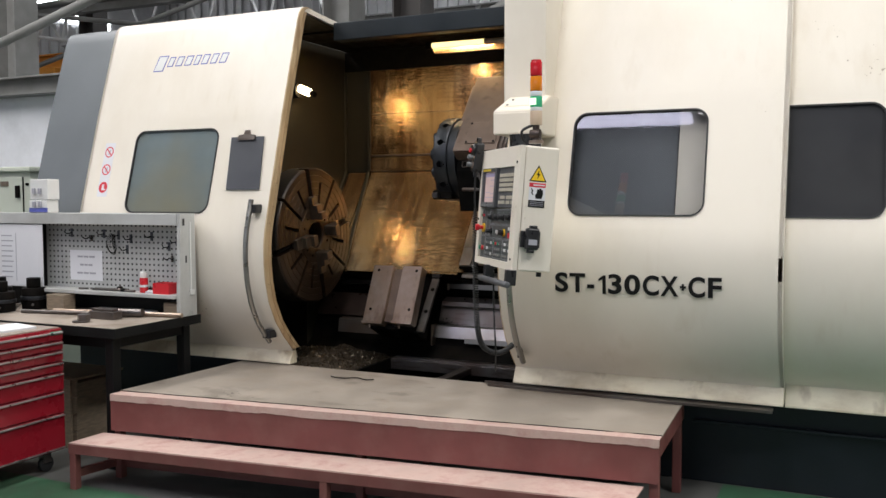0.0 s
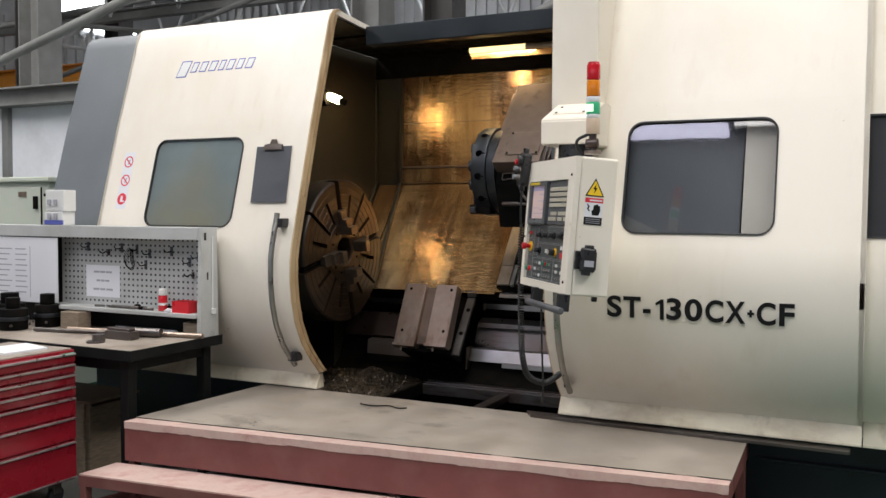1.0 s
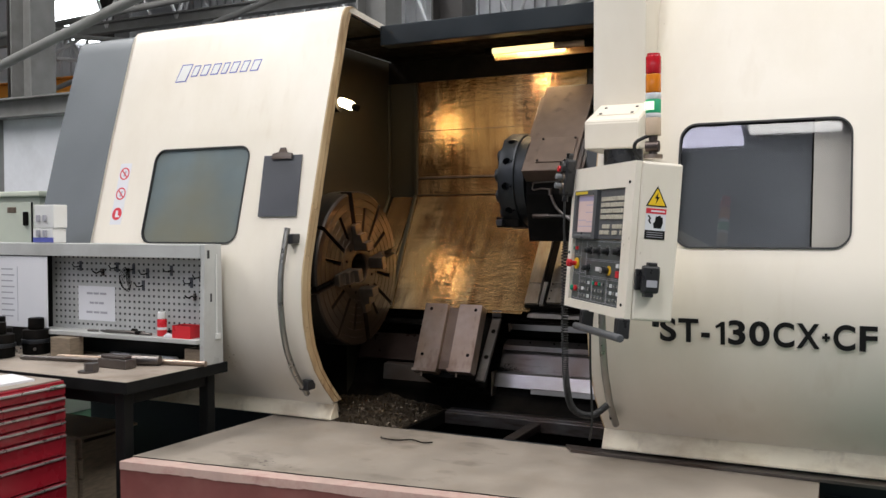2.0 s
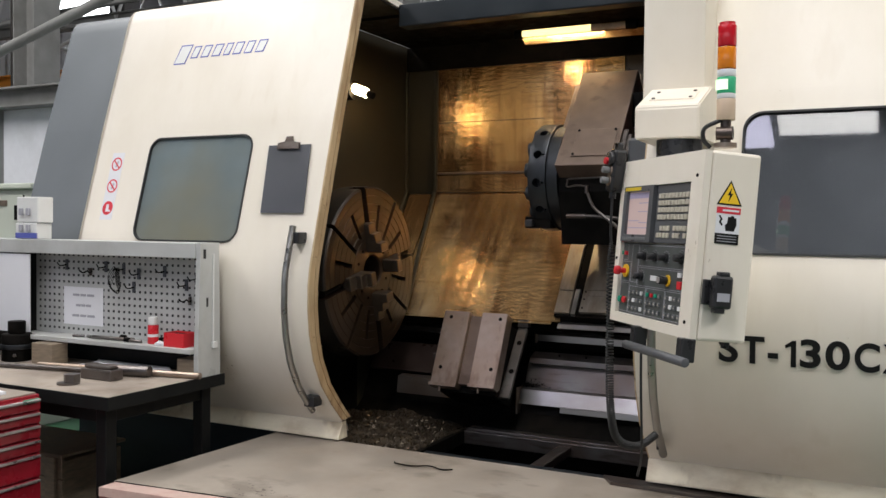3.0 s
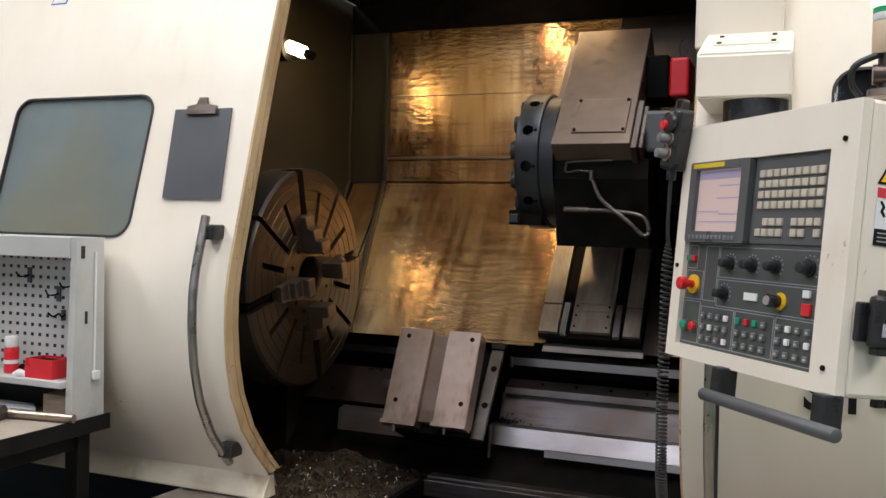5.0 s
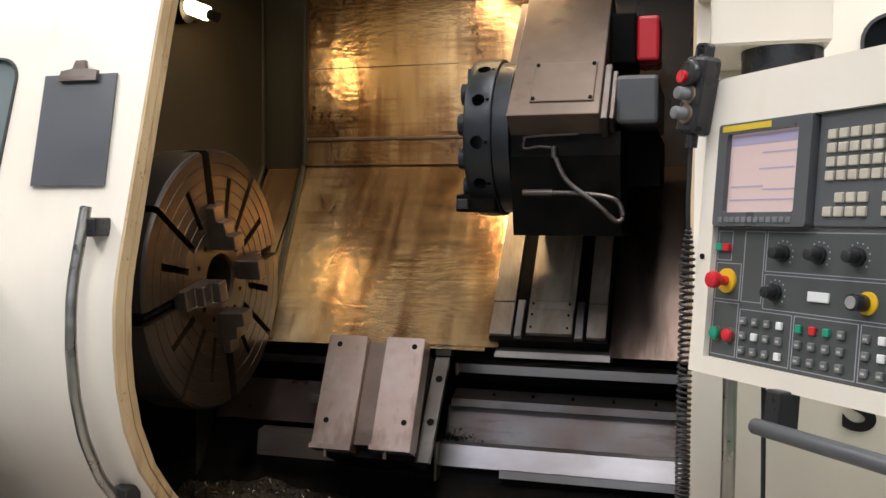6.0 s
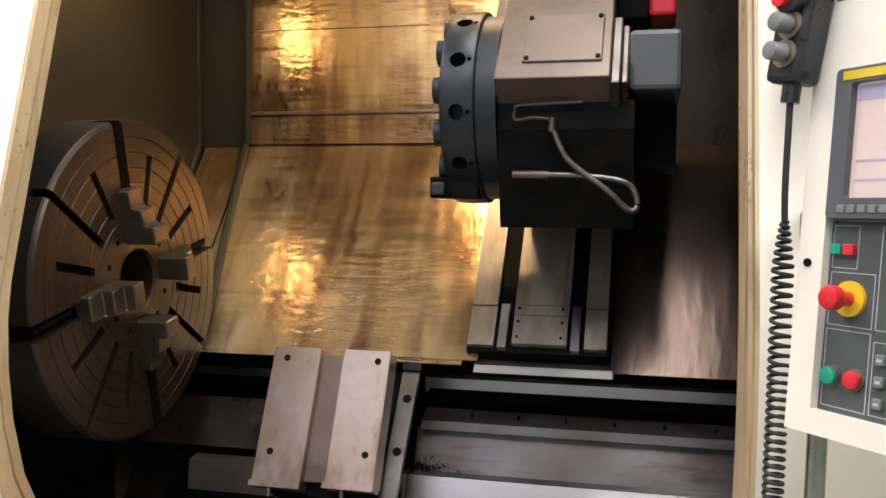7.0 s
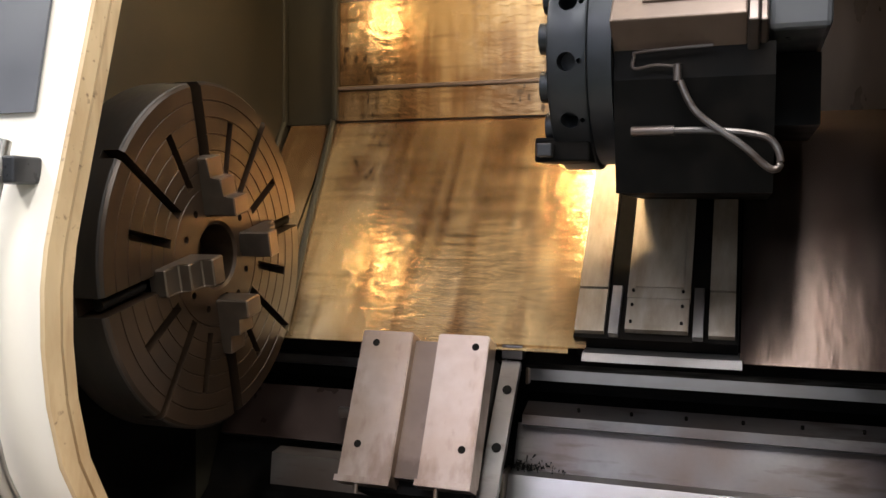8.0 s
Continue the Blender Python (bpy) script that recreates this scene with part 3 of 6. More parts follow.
def window_parts(parent, x0, x1, z0, z1, glass, back=0.0):
    cx, cz = (x0 + x1) / 2, (z0 + z1) / 2
    outer = [(cx + u, cz + v) for u, v in rounded(x1 - x0 + 0.006, z1 - z0 + 0.006, 0.066)]
    inner = [(cx + u, cz + v) for u, v in rounded(x1 - x0 - 0.008, z1 - z0 - 0.008, 0.060)]
    part("window_gasket", ring_mesh(outer, inner, 0.005, -0.02, on_face(back)), RUBBER, parent, "black rubber window gasket")
    mid = [(cx + u, cz + v) for u, v in rounded(x1 - x0, z1 - z0, 0.063)]
    pane = part("window_pane", plate_mesh(mid, -0.008, -0.016, on_face(back)), glass, parent, "dark reflecting safety glass")
    pane.visible_shadow = False


def bar_handle(parent, x, side):
    """A long bent grab bar that follows the bulge of a door."""
    zs = [0.615 + 0.82 * i / 14 for i in range(15)]
    pts = [(x, face_y(z) - 0.06, z) for z in zs]
    h = part("grab_handle", tube(smoothed(pts, 3), 0.0145, 12), CHROME, parent, "long bent steel grab handle", smooth=True)
    for z in (0.665, 1.385):
        y = face_y(z)
        part("handle_bracket", box(x - 0.016, x + 0.022 * side + 0.016, y - 0.062, y + 0.004, z - 0.024, z + 0.024, 0.005), PLASTIC, h, "black handle bracket")


def door_edge(parent, x, side, inner):
    """The folded, worn edge flange of a door along the opening; side is the way to the opening."""
    pts = [(y, z) for y, z in PROFILE[1:]] + [(face_y(z), z) for z in (1.5, 1.7)] + UPPER
    for k, (d0, d1, w0, w1) in enumerate(((0.0, 0.045, -0.004, 0.006), (0.052, 0.085, -0.012, -0.002), (0.045, 0.052, -0.03, -0.012))):
        bm = bmesh.new()
        rows = []
        for y, z in pts:
            rows.append([bm.verts.new((x + side * w, y + d, z)) for w, d in ((w0, d0), (w1, d0 + 0.004), (w1, d1 - 0.004), (w0, d1))])
        for a, b in zip(rows, rows[1:]):
            for i in range(4):
                bm.faces.new((a[i], a[(i + 1) % 4], b[(i + 1) % 4], b[i]))
        bm.faces.new(rows[0])
        bm.faces.new(rows[-1])
        part("edge_flange", bm, CREAM_WORN, parent, "beige edge flange with brown wear", smooth=True)


LX0, LX1, RX0, RX1 = -4.435, -3.02, -1.62, -0.318
left = thing("sliding_door", "cream painted curved sliding machine door with clouded window", "machine door", "machine doors")
part("door_skin", front_skin(LX0, LX1, 0, (-4.072, -3.442, 1.36, 1.855)), CREAM, left, weld=False)
part("door_top", roof_sheet(LX0, LX1), CREAM, left)
part("door_side", prism([*PROFILE, *UPPER, (ROOF_Y, ROOF_Z), (ROOF_Y, 2.5), (4.60, 2.5), *[(y + 0.03, z) for y, z in reversed(PROFILE)]], LX0, LX0 + 0.02), CREAM, left)
window_parts(left, -4.072, -3.442, 1.36, 1.855, GLASS_L)
# added dark sheet: keeps the cream door top out of inner reflections
part("top_backing", prism([(4.66, 2.535), (ROOF_Y - 0.02, 2.508), (ROOF_Y - 0.02, 2.504), (4.66, 2.531)], LX0 + 0.03, LX1 - 0.01), BLACK, left, "dark sheet added under the door's top to darken reflections")
bar_handle(left, -3.095, 1)
door_edge(left, LX1, 1, 0)
part("kick_strip", prism([(4.49, 0.475), (4.415, 0.475), (4.415, 0.482), (4.452, 0.55), (4.475, 0.55)], LX0, LX1 + 0.004), KICK, left, "dirty cream kick strip at the door's foot")
right = thing("sliding_door", "cream painted curved sliding machine door with dark window and black model lettering", "machine door", "machine doors")
part("door_skin", front_skin(RX0, RX1, 0, (-1.285, -0.658, 1.36, 1.85)), CREAM, right, weld=False)
part("door_top", roof_sheet(RX0, RX1), CREAM, right)
band = bmesh.new()
rows = [[band.verts.new((x, y + d, z)) for x, d in ((RX1 - 0.018, 0.0), (RX1 + 0.001, 0.0), (RX1 + 0.001, 0.066), (RX1 - 0.018, 0.066))] for y, z in PROFILE + UPPER]
for a, b in zip(rows, rows[1:]):
    for k in range(4):
        band.faces.new((a[k], a[(k + 1) % 4], b[(k + 1) % 4], b[k]))
part("door_side", band, CREAM, right)
window_parts(right, -1.285, -0.658, 1.36, 1.85, GLASS_D)
# dark sheets added behind skin and top so the way cover mirrors no cream
part("dark_backing_sheet", front_skin(RX0 + 0.03, RX1 - 0.03, 0.042, (-1.285, -0.658, 1.36, 1.85), 0.004), DARKSHEET, right, "unseen dark sheet added to darken reflections inside", weld=False)
part("top_backing", prism([(4.66, 2.535), (ROOF_Y - 0.02, 2.508), (ROOF_Y - 0.02, 2.504), (4.66, 2.531)], RX0 + 0.01, RX1 - 0.02), BLACK, right, "dark sheet added under the door's top to darken reflections")
bar_handle(right, -1.545, -1)
door_edge(right, RX0, -1, 0)
bm = bmesh.new()
rows = []
for y, z in PROFILE[1:] + [(face_y(z), z) for z in (1.5, 1.7)] + UPPER:
    rows.append([bm.verts.new((RX0 + w, y + d, z)) for w, d in ((0.004, 0.086), (-0.008, 0.092), (-0.008, 0.262), (-0.002, 0.27), (0.02, 0.27))])
for a, b in zip(rows, rows[1:]):
    for i in range(4):
        bm.faces.new((a[i], a[i + 1], b[i + 1], b[i]))
part("door_return", bm, CREAM_WORN, right, "cream inner return of the door with brown wear", smooth=True)
part("kick_strip", prism([(4.49, 0.49), (4.395, 0.49), (4.395, 0.498), (4.438, 0.572), (4.475, 0.572)], RX0 - 0.004, RX1), KICK, right, "dirty cream kick strip at the door's foot")
part("lettering", plate_mesh([(-1.103, 0.993), (-1.087, 0.993), (-1.087, 1.081), (-1.098, 1.081), (-1.122, 1.064), (-1.119, 1.055), (-1.103, 1.062)], 0.0005, 0.003, on_face()), INK, right)
for k, (ch, x, w, z, s) in enumerate((("S", -1.300, 0.062, 1.037, 0.125), ("T", -1.222, 0.075, 1.037, 0.125), ("-", -1.158, 0.032, 1.037, 0.125), ("3", -1.043, 0.062, 1.037, 0.125), ("0", -0.963, 0.072, 1.037, 0.125), ("C", -0.878, 0.072, 1.037, 0.125), ("X", -0.795, 0.078, 1.037, 0.125), ("+", -0.735, 0.026, 1.037, 0.05), ("C", -0.675, 0.072, 1.037, 0.125), ("F", -0.600, 0.058, 1.037, 0.125))):
    writing("lettering", ch, s, pose(x, face_y(z) - 0.004, z, 92, 0, 0), INK, right, w, 0.003)

# ---- fixed enclosure ----
shell = thing("lathe_enclosure", "cream and dark grey sheet metal enclosure of a large lathe", "lathe enclosure")
part("headstock_cover", front_skin(-4.93, LX0 - 0.006, 0.075), GREY, shell, "dark grey painted headstock cover", weld=False)
part("headstock_cover_top", roof_sheet(-4.93, LX0 - 0.006, 0.075), GREY, shell, "dark grey cover top")
part("headstock_cover_side", prism([*[(y + 0.075, z) for y, z in PROFILE + UPPER], (6.1, 2.54), (6.1, 0.45)], -4.95, -4.93), GREY, shell, "dark grey cover side")
fx0, fx1, fz0, fz1 = -0.57, 0.075, 1.355, 1.85
part("fixed_panel", front_skin(-0.792, 2.6, 0.06, (fx0, fx1, fz0, fz1)), CREAM, shell, "cream fixed side panel", weld=False)
# added plate: its grey stands in for a second pane mirroring the hall
part("pane_backing", plate_mesh([(-1.40, 1.25), (-0.80, 1.25), (-0.80, 1.92), (-1.40, 1.92)], -0.004, -0.010, on_face(0.075)), GREY, shell, "grey plate added behind the door window for a second pane")
part("fixed_panel_top", roof_sheet(RX1 - 0.45, 2.6, 0.06), CREAM, shell, "cream panel top")
window_parts(shell, fx0, fx1, fz0, fz1, GLASS_R, 0.06)
part("panel_kick_strip", prism([(4.55, 0.478), (4.445, 0.478), (4.445, 0.486), (4.495, 0.588), (4.535, 0.588)], RX1 + 0.004, 2.6), KICK, shell, "cream kick strip")
for bx0_, bx1_, bz1_ in ((-4.9, -3.12, 0.49), (-3.12, -1.60, 0.415), (-1.60, 2.6, 0.51)):
    part("base_skirt", box(bx0_, bx1_, 4.62, 4.66, FLOOR, bz1_, 0.004), NAVY, shell, "near-black machine base")
part("base_ledge", box(-0.75, 2.6, 4.585, 4.62, 0.33, 0.345, 0.004), NAVY, shell, "near-black ledge on the machine base")
part("rear_wall", box(-4.9, 2.6, 6.1, 6.14, 0.45, 2.55, 0.0), GREY, shell, "grey rear sheet")
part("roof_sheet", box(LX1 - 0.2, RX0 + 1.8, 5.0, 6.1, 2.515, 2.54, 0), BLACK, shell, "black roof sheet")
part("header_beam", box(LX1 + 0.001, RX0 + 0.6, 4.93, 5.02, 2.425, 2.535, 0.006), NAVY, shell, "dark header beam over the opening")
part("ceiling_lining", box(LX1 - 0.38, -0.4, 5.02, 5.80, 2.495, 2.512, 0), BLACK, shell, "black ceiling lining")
# dark gap under the ceiling, its shade put into a near-black sheet
part("upper_gap_shade", box(-3.42, -0.62, 5.735, 5.752, 2.355, 2.495, 0.002), BLACK, shell, "near-black sheet for the dark gap above the back sheets")

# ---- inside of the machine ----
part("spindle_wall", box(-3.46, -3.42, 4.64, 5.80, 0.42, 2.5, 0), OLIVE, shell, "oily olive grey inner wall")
# near-black sheet puts the wall's shade below the chuck into colour
part("spindle_wall_shade", box(-3.42, -3.415, 4.5, 5.2, 0.30, 0.90, 0), BLACK, shell, "near-black sheet for the shade low on the inner wall")
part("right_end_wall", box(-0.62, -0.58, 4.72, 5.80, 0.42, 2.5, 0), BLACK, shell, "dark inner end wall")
part("upper_lining_strip", box(-3.42, -3.225, 5.755, 5.775, 1.63, 2.4, 0.002), OLIVE, shell, "oily folded lining strip")
part("upper_back_sheet", box(-3.215, -2.10, 5.748, 5.762, 1.755, 2.40, 0.002), GOLD, shell, "golden oily back sheet")
part("sheet_crease", box(-3.21, -2.55, 5.7455, 5.748, 2.043, 2.047, 0.001), BROWNSTEEL, shell, "faint brown crease")
part("back_sheet_band", box(-3.215, -2.10, 5.742, 5.760, 1.638, 1.742, 0.002), GOLD, shell, "golden oily sheet band")
part("seam_bar", box(-3.22, -2.10, 5.735, 5.765, 1.742, 1.755, 0.003), BROWNSTEEL, shell, "brown seam bar")
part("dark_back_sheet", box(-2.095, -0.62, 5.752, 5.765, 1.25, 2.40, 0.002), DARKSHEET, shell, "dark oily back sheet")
for x, w in ((-3.425, 0.028), (-3.222, 0.02)):
    part("lining_lip", box(x - w / 2, x + w / 2, 5.725, 5.752, 1.64, 2.35, 0.005), OLIVE, shell, "folded sheet lip")


def slant(z, y0=5.755, z0=1.63, k=0.76):
    return y0 - (z0 - z) * k


def slant_sheet(x0, x1, za, zb, out=0.0, thick=0.006):
    n = Vector((0, -0.796, 0.605))
    pts = []
    for z, d in ((za, out), (zb, out), (zb, out - thick), (za, out - thick)):
        pts.append((slant(z) + n.y * d, z + n.z * d))
    return prism(pts, x0, x1)


cover = thing("way_cover", "golden oil-stained sloping steel way cover sheets", "way cover")
for x0, x1, za, zb, o, mm, lb in ((-3.40, -3.235, 0.955, 1.628, 0.0, GOLD, "golden oily cover strip"), (-3.225, -2.315, 0.958, 1.632, 0.004, GOLD, "golden oily cover sheet"), (-2.56, -2.268, 0.968, 1.60, 0.012, GOLD, "golden telescopic cover sheet"), (-2.40, -2.236, 0.985, 1.58, -0.002, GOLD, "golden telescopic cover sheet"), (-1.89, -0.62, 0.955, 1.62, 0.006, SHEEN, "shiny cover sheet, darkened for shade")):
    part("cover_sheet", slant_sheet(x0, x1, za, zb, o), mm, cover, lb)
part("cover_lip", tube([(-3.23, slant(1.63) - 0.014, 1.642), (-3.19, slant(1.3) - 0.014, 1.31), (-3.14, slant(0.97) - 0.014, 0.98)], 0.011, 8), OLIVE, cover, "folded lip")
part("cover_lip", tube([(-3.42, slant(1.63) - 0.014, 1.642), (-3.40, slant(1.3) - 0.014, 1.31), (-3.38, slant(0.97) - 0.014, 0.98)], 0.012, 8), OLIVE, cover, "folded lip")

bed = thing("machine_bed", "dark oily slant bed with ground steel guide ledges", "machine bed")
# the shade of the voids between the ledges is put into the casting's colour
part("bed_casting", prism([(5.72, 1.45), (5.30, 0.92), (5.52, 0.86), (5.52, 0.80), (5.36, 0.72), (5.30, 0.60), (5.26, 0.50), (5.16, 0.42), (5.16, 0.06), (6.05, 0.06), (6.05, 1.45)], -3.41, -0.6), BLACK, bed, "bed casting, near-black for its dark voids")
part("upper_guide_ledge", prism([(5.50, 0.885), (5.455, 0.878), (5.452, 0.845), (5.50, 0.84)], -2.462, -0.6), LEDGE, bed, "ground steel guide ledge")
part("upper_guide_ledge", prism([(5.50, 0.885), (5.455, 0.878), (5.452, 0.85), (5.50, 0.84)], -3.3, -2.86), STEEL_DARK, bed, "oily steel guide ledge")
part("middle_strip", prism([(5.38, 0.80), (5.312, 0.775), (5.305, 0.75), (5.36, 0.73)], -2.45, -0.6), STEEL_DARK, bed, "dark steel wiper strip")
part("sloping_plate", prism([(5.345, 0.745), (5.295, 0.62), (5.31, 0.61), (5.36, 0.74)], -2.47, -0.6), STEEL_DARK, bed, "oily steel bed plate")
part("lower_guide_ledge", prism([(5.305, 0.628), (5.262, 0.622), (5.232, 0.553), (5.27, 0.545)], -2.475, -0.6), LEDGE, bed, "bright ground steel ledge")
part("lower_guide_strip", prism([(5.262, 0.565), (5.226, 0.553), (5.222, 0.528), (5.262, 0.52)], -2.255, -0.6), LEDGE, bed, "bright ground steel strip")
for k in range(12):
    x = -2.30 + 0.14 * k
    part("strip_screw", cyl((x, 5.338, 0.789), (x, 5.334, 0.796), 0.0045, 8), BLACK, bed, "small dark screw")
part("left_ledge", prism([(5.20, 0.655), (5.15, 0.648), (5.14, 0.562), (5.20, 0.555)], -3.13, -2.80), STEEL_DARK, bed, "brown oily steel ledge")
part("rail_end_cap", box(-2.472, -2.463, 5.435, 5.462, 0.835, 0.888, 0.002), STEEL, bed, "thin steel end plate")
part("rail_end_cap", box(-2.486, -2.477, 5.215, 5.30, 0.50, 0.635, 0.002), STEEL, bed, "thin steel end plate")
part("sloping_plate", prism([(5.345, 0.80), (5.28, 0.655), (5.30, 0.645), (5.365, 0.795)], -3.38, -2.84), BED_BROWN, bed, "brown oily bed plate")
part("bracket_plate", box(-2.98, -2.84, 5.26, 5.275, 0.735, 0.765, 0.003), STEEL_DARK, bed, "small oily steel bracket")

# ---- chip tray and pit ----
tray = thing("chip_tray", "dark oily chip tray with swarf under the chuck", "chip tray")
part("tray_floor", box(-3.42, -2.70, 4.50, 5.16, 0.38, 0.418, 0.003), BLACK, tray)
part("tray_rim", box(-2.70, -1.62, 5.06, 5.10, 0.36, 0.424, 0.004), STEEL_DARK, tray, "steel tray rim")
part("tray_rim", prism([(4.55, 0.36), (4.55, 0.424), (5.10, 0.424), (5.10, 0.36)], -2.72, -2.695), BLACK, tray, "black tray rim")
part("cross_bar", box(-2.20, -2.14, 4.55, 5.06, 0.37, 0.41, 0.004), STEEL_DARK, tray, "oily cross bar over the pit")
# shade at the bottom of the pit, put into the floor's colour
part("pit_floor", box(-2.70, -0.6, 4.67, 5.16, 0.05, 0.07, 0), BLACK, tray, "pit floor, near-black for the deep pit's shade")
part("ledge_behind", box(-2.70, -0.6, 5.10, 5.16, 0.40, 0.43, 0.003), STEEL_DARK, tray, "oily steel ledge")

# plain housings that close the machine behind its doors
for hx0, hx1_, nm in ((-0.5, 2.8, "tailstock end"), (-4.25, -3.52, "headstock end")):
    hs = thing("rear_housing", "grey painted sheet housing of the machine, " + nm, "housing", "", "structure")
    part("housing_shell", box(hx0, hx1_, 4.80, 6.25, 0.14, 2.50, 0.015), GREY, hs)
    part("housing_lid", box(hx0 + 0.03, hx1_ - 0.03, 4.86, 6.2, 2.50, 2.53, 0.008), GREY, hs, "grey lid")

# ---- chuck ----
chuck = thing("faceplate_chuck", "large brown oiled four-jaw faceplate chuck with radial slots", "lathe chuck")
CX, CY, CZ, CR = -3.105, 4.845, 1.213, 0.42
prof = [(0.0, -0.15), (CR - 0.012, -0.15), (CR - 0.004, -0.142), (CR - 0.004, -0.006), (CR - 0.010, 0.0)]
for r in (0.375, 0.335, 0.295, 0.255, 0.215, 0.175):
    prof += [(r + 0.002, 0.0), (r + 0.001, -0.002), (r - 0.001, -0.002), (r - 0.002, 0.0)]
prof += [(0.085, 0.0), (0.078, -0.006), (0.078, -0.10), (0.0, -0.10)]
bm = bmesh.new()
N = 96
rings = []
for r, d in prof:
    if r == 0:
        rings.append([bm.verts.new((CX + d, CY, CZ))])
    else:
        rings.append([bm.verts.new((CX + d, CY + r * math.cos(2 * math.pi * k / N), CZ + r * math.sin(2 * math.pi * k / N))) for k in range(N)])
for a, b in zip(rings, rings[1:]):
    for k in range(N):
        j = (k + 1) % N
        if len(a) == 1:
            bm.faces.new((a[0], b[j], b[k]))
        elif len(b) == 1:
            bm.faces.new((a[k], a[j], b[0]))
        else:
            bm.faces.new((a[k], a[j], b[j], b[k]))
body = part("chuck_body", bm, CHUCKM, chuck, smooth=True)
cb = bmesh.new()
JAW0 = 103


def at_angle(deg):
    return Matrix.Translation((CX, CY, CZ)) @ Matrix.Rotation(radians(deg), 4, "X")


for k in range(4):
    box(-0.07, 0.03, 0.10, 0.45, -0.021, 0.021, 0, bm=cb, m=at_angle(JAW0 + 90 * k))
    for da, r0, r1, w in ((22.5, 0.19, 0.335, 0.011), (45, 0.18, 0.43, 0.011), (67.5, 0.19, 0.335, 0.011)):
        box(-0.05, 0.03, r0, r1, -w, w, 0, bm=cb, m=at_angle(JAW0 + 90 * k + da))
    cyl(at_angle(JAW0 + 90 * k + 30) @ Vector((-0.03, 0.135, 0)), at_angle(JAW0 + 90 * k + 30) @ Vector((0.03, 0.135, 0)), 0.009, 12, bm=cb)
    cyl(at_angle(JAW0 + 90 * k + 60) @ Vector((-0.03, 0.135, 0)), at_angle(JAW0 + 90 * k + 60) @ Vector((0.03, 0.135, 0)), 0.009, 12, bm=cb)
cut(body, cb)
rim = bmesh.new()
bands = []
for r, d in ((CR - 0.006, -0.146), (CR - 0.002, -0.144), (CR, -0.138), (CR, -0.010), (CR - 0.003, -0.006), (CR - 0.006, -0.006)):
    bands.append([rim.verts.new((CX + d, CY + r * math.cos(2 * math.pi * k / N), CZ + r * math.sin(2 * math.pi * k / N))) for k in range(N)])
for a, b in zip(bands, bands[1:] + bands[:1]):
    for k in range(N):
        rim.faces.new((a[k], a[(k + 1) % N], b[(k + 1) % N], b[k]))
rim_part = part("chuck_rim", rim, RIMM, chuck, "turned rim, darkened for shade", smooth=True)
cb = bmesh.new()
for k in range(4):
    box(-0.07, 0.03, 0.30, 0.45, -0.021, 0.021, 0, bm=cb, m=at_angle(JAW0 + 90 * k))
    box(-0.05, 0.03, 0.30, 0.45, -0.011, 0.011, 0, bm=cb, m=at_angle(JAW0 + 90 * k + 45))
cut(rim_part, cb)
for k in range(4):
    m = at_angle(JAW0 + 90 * k)
    steps = [(0.105, 0.0), (0.105, 0.105), (0.150, 0.105), (0.150, 0.075), (0.195, 0.075), (0.195, 0.045), (0.245, 0.045), (0.245, 0.0)]
    jb = bmesh.new()
    lo = [jb.verts.new(m @ Vector((h - 0.02, r, -0.032))) for r, h in steps]
    hi = [jb.verts.new(m @ Vector((h - 0.02, r, 0.032))) for r, h in steps]
    for i in range(8):
        jb.faces.new((lo[i], lo[(i + 1) % 8], hi[(i + 1) % 8], hi[i]))
    jb.faces.new(lo)
    jb.faces.new(hi)
    bmesh.ops.bevel(jb, geom=list(jb.edges), offset=0.003, segments=1, affect="EDGES")
    j = part("jaw", jb, JAWM, chuck, "stepped steel chuck jaw")
    part("jaw_screw", cyl(m @ Vector((-0.03, 0.26, 0)), m @ Vector((-0.03, 0.40, 0)), 0.014, 12), BLACK, chuck, "dark jaw screw", smooth=True)
part("spindle_nose", cyl((CX - 0.36, CY, CZ), (CX - 0.12, CY, CZ), 0.20, 40), BLACK, chuck, "dark spindle nose", smooth=True)

# ---- two way blocks in front of the bed ----
blk = thing("support_slide", "pair of ground steel slide pads on a dark support casting", "slide block")
n_out = Vector((0, -0.905, 0.425))


def block_prism(x0, x1, za, zb, out, thick):
    p = []
    for z, d in ((za, out), (zb, out), (zb, out - thick), (za, out - thick)):
        y = 5.07 - (1.0 - z) * 0.47
        p.append((y + n_out.y * d, z + n_out.z * d))
    return prism(p, x0, x1)


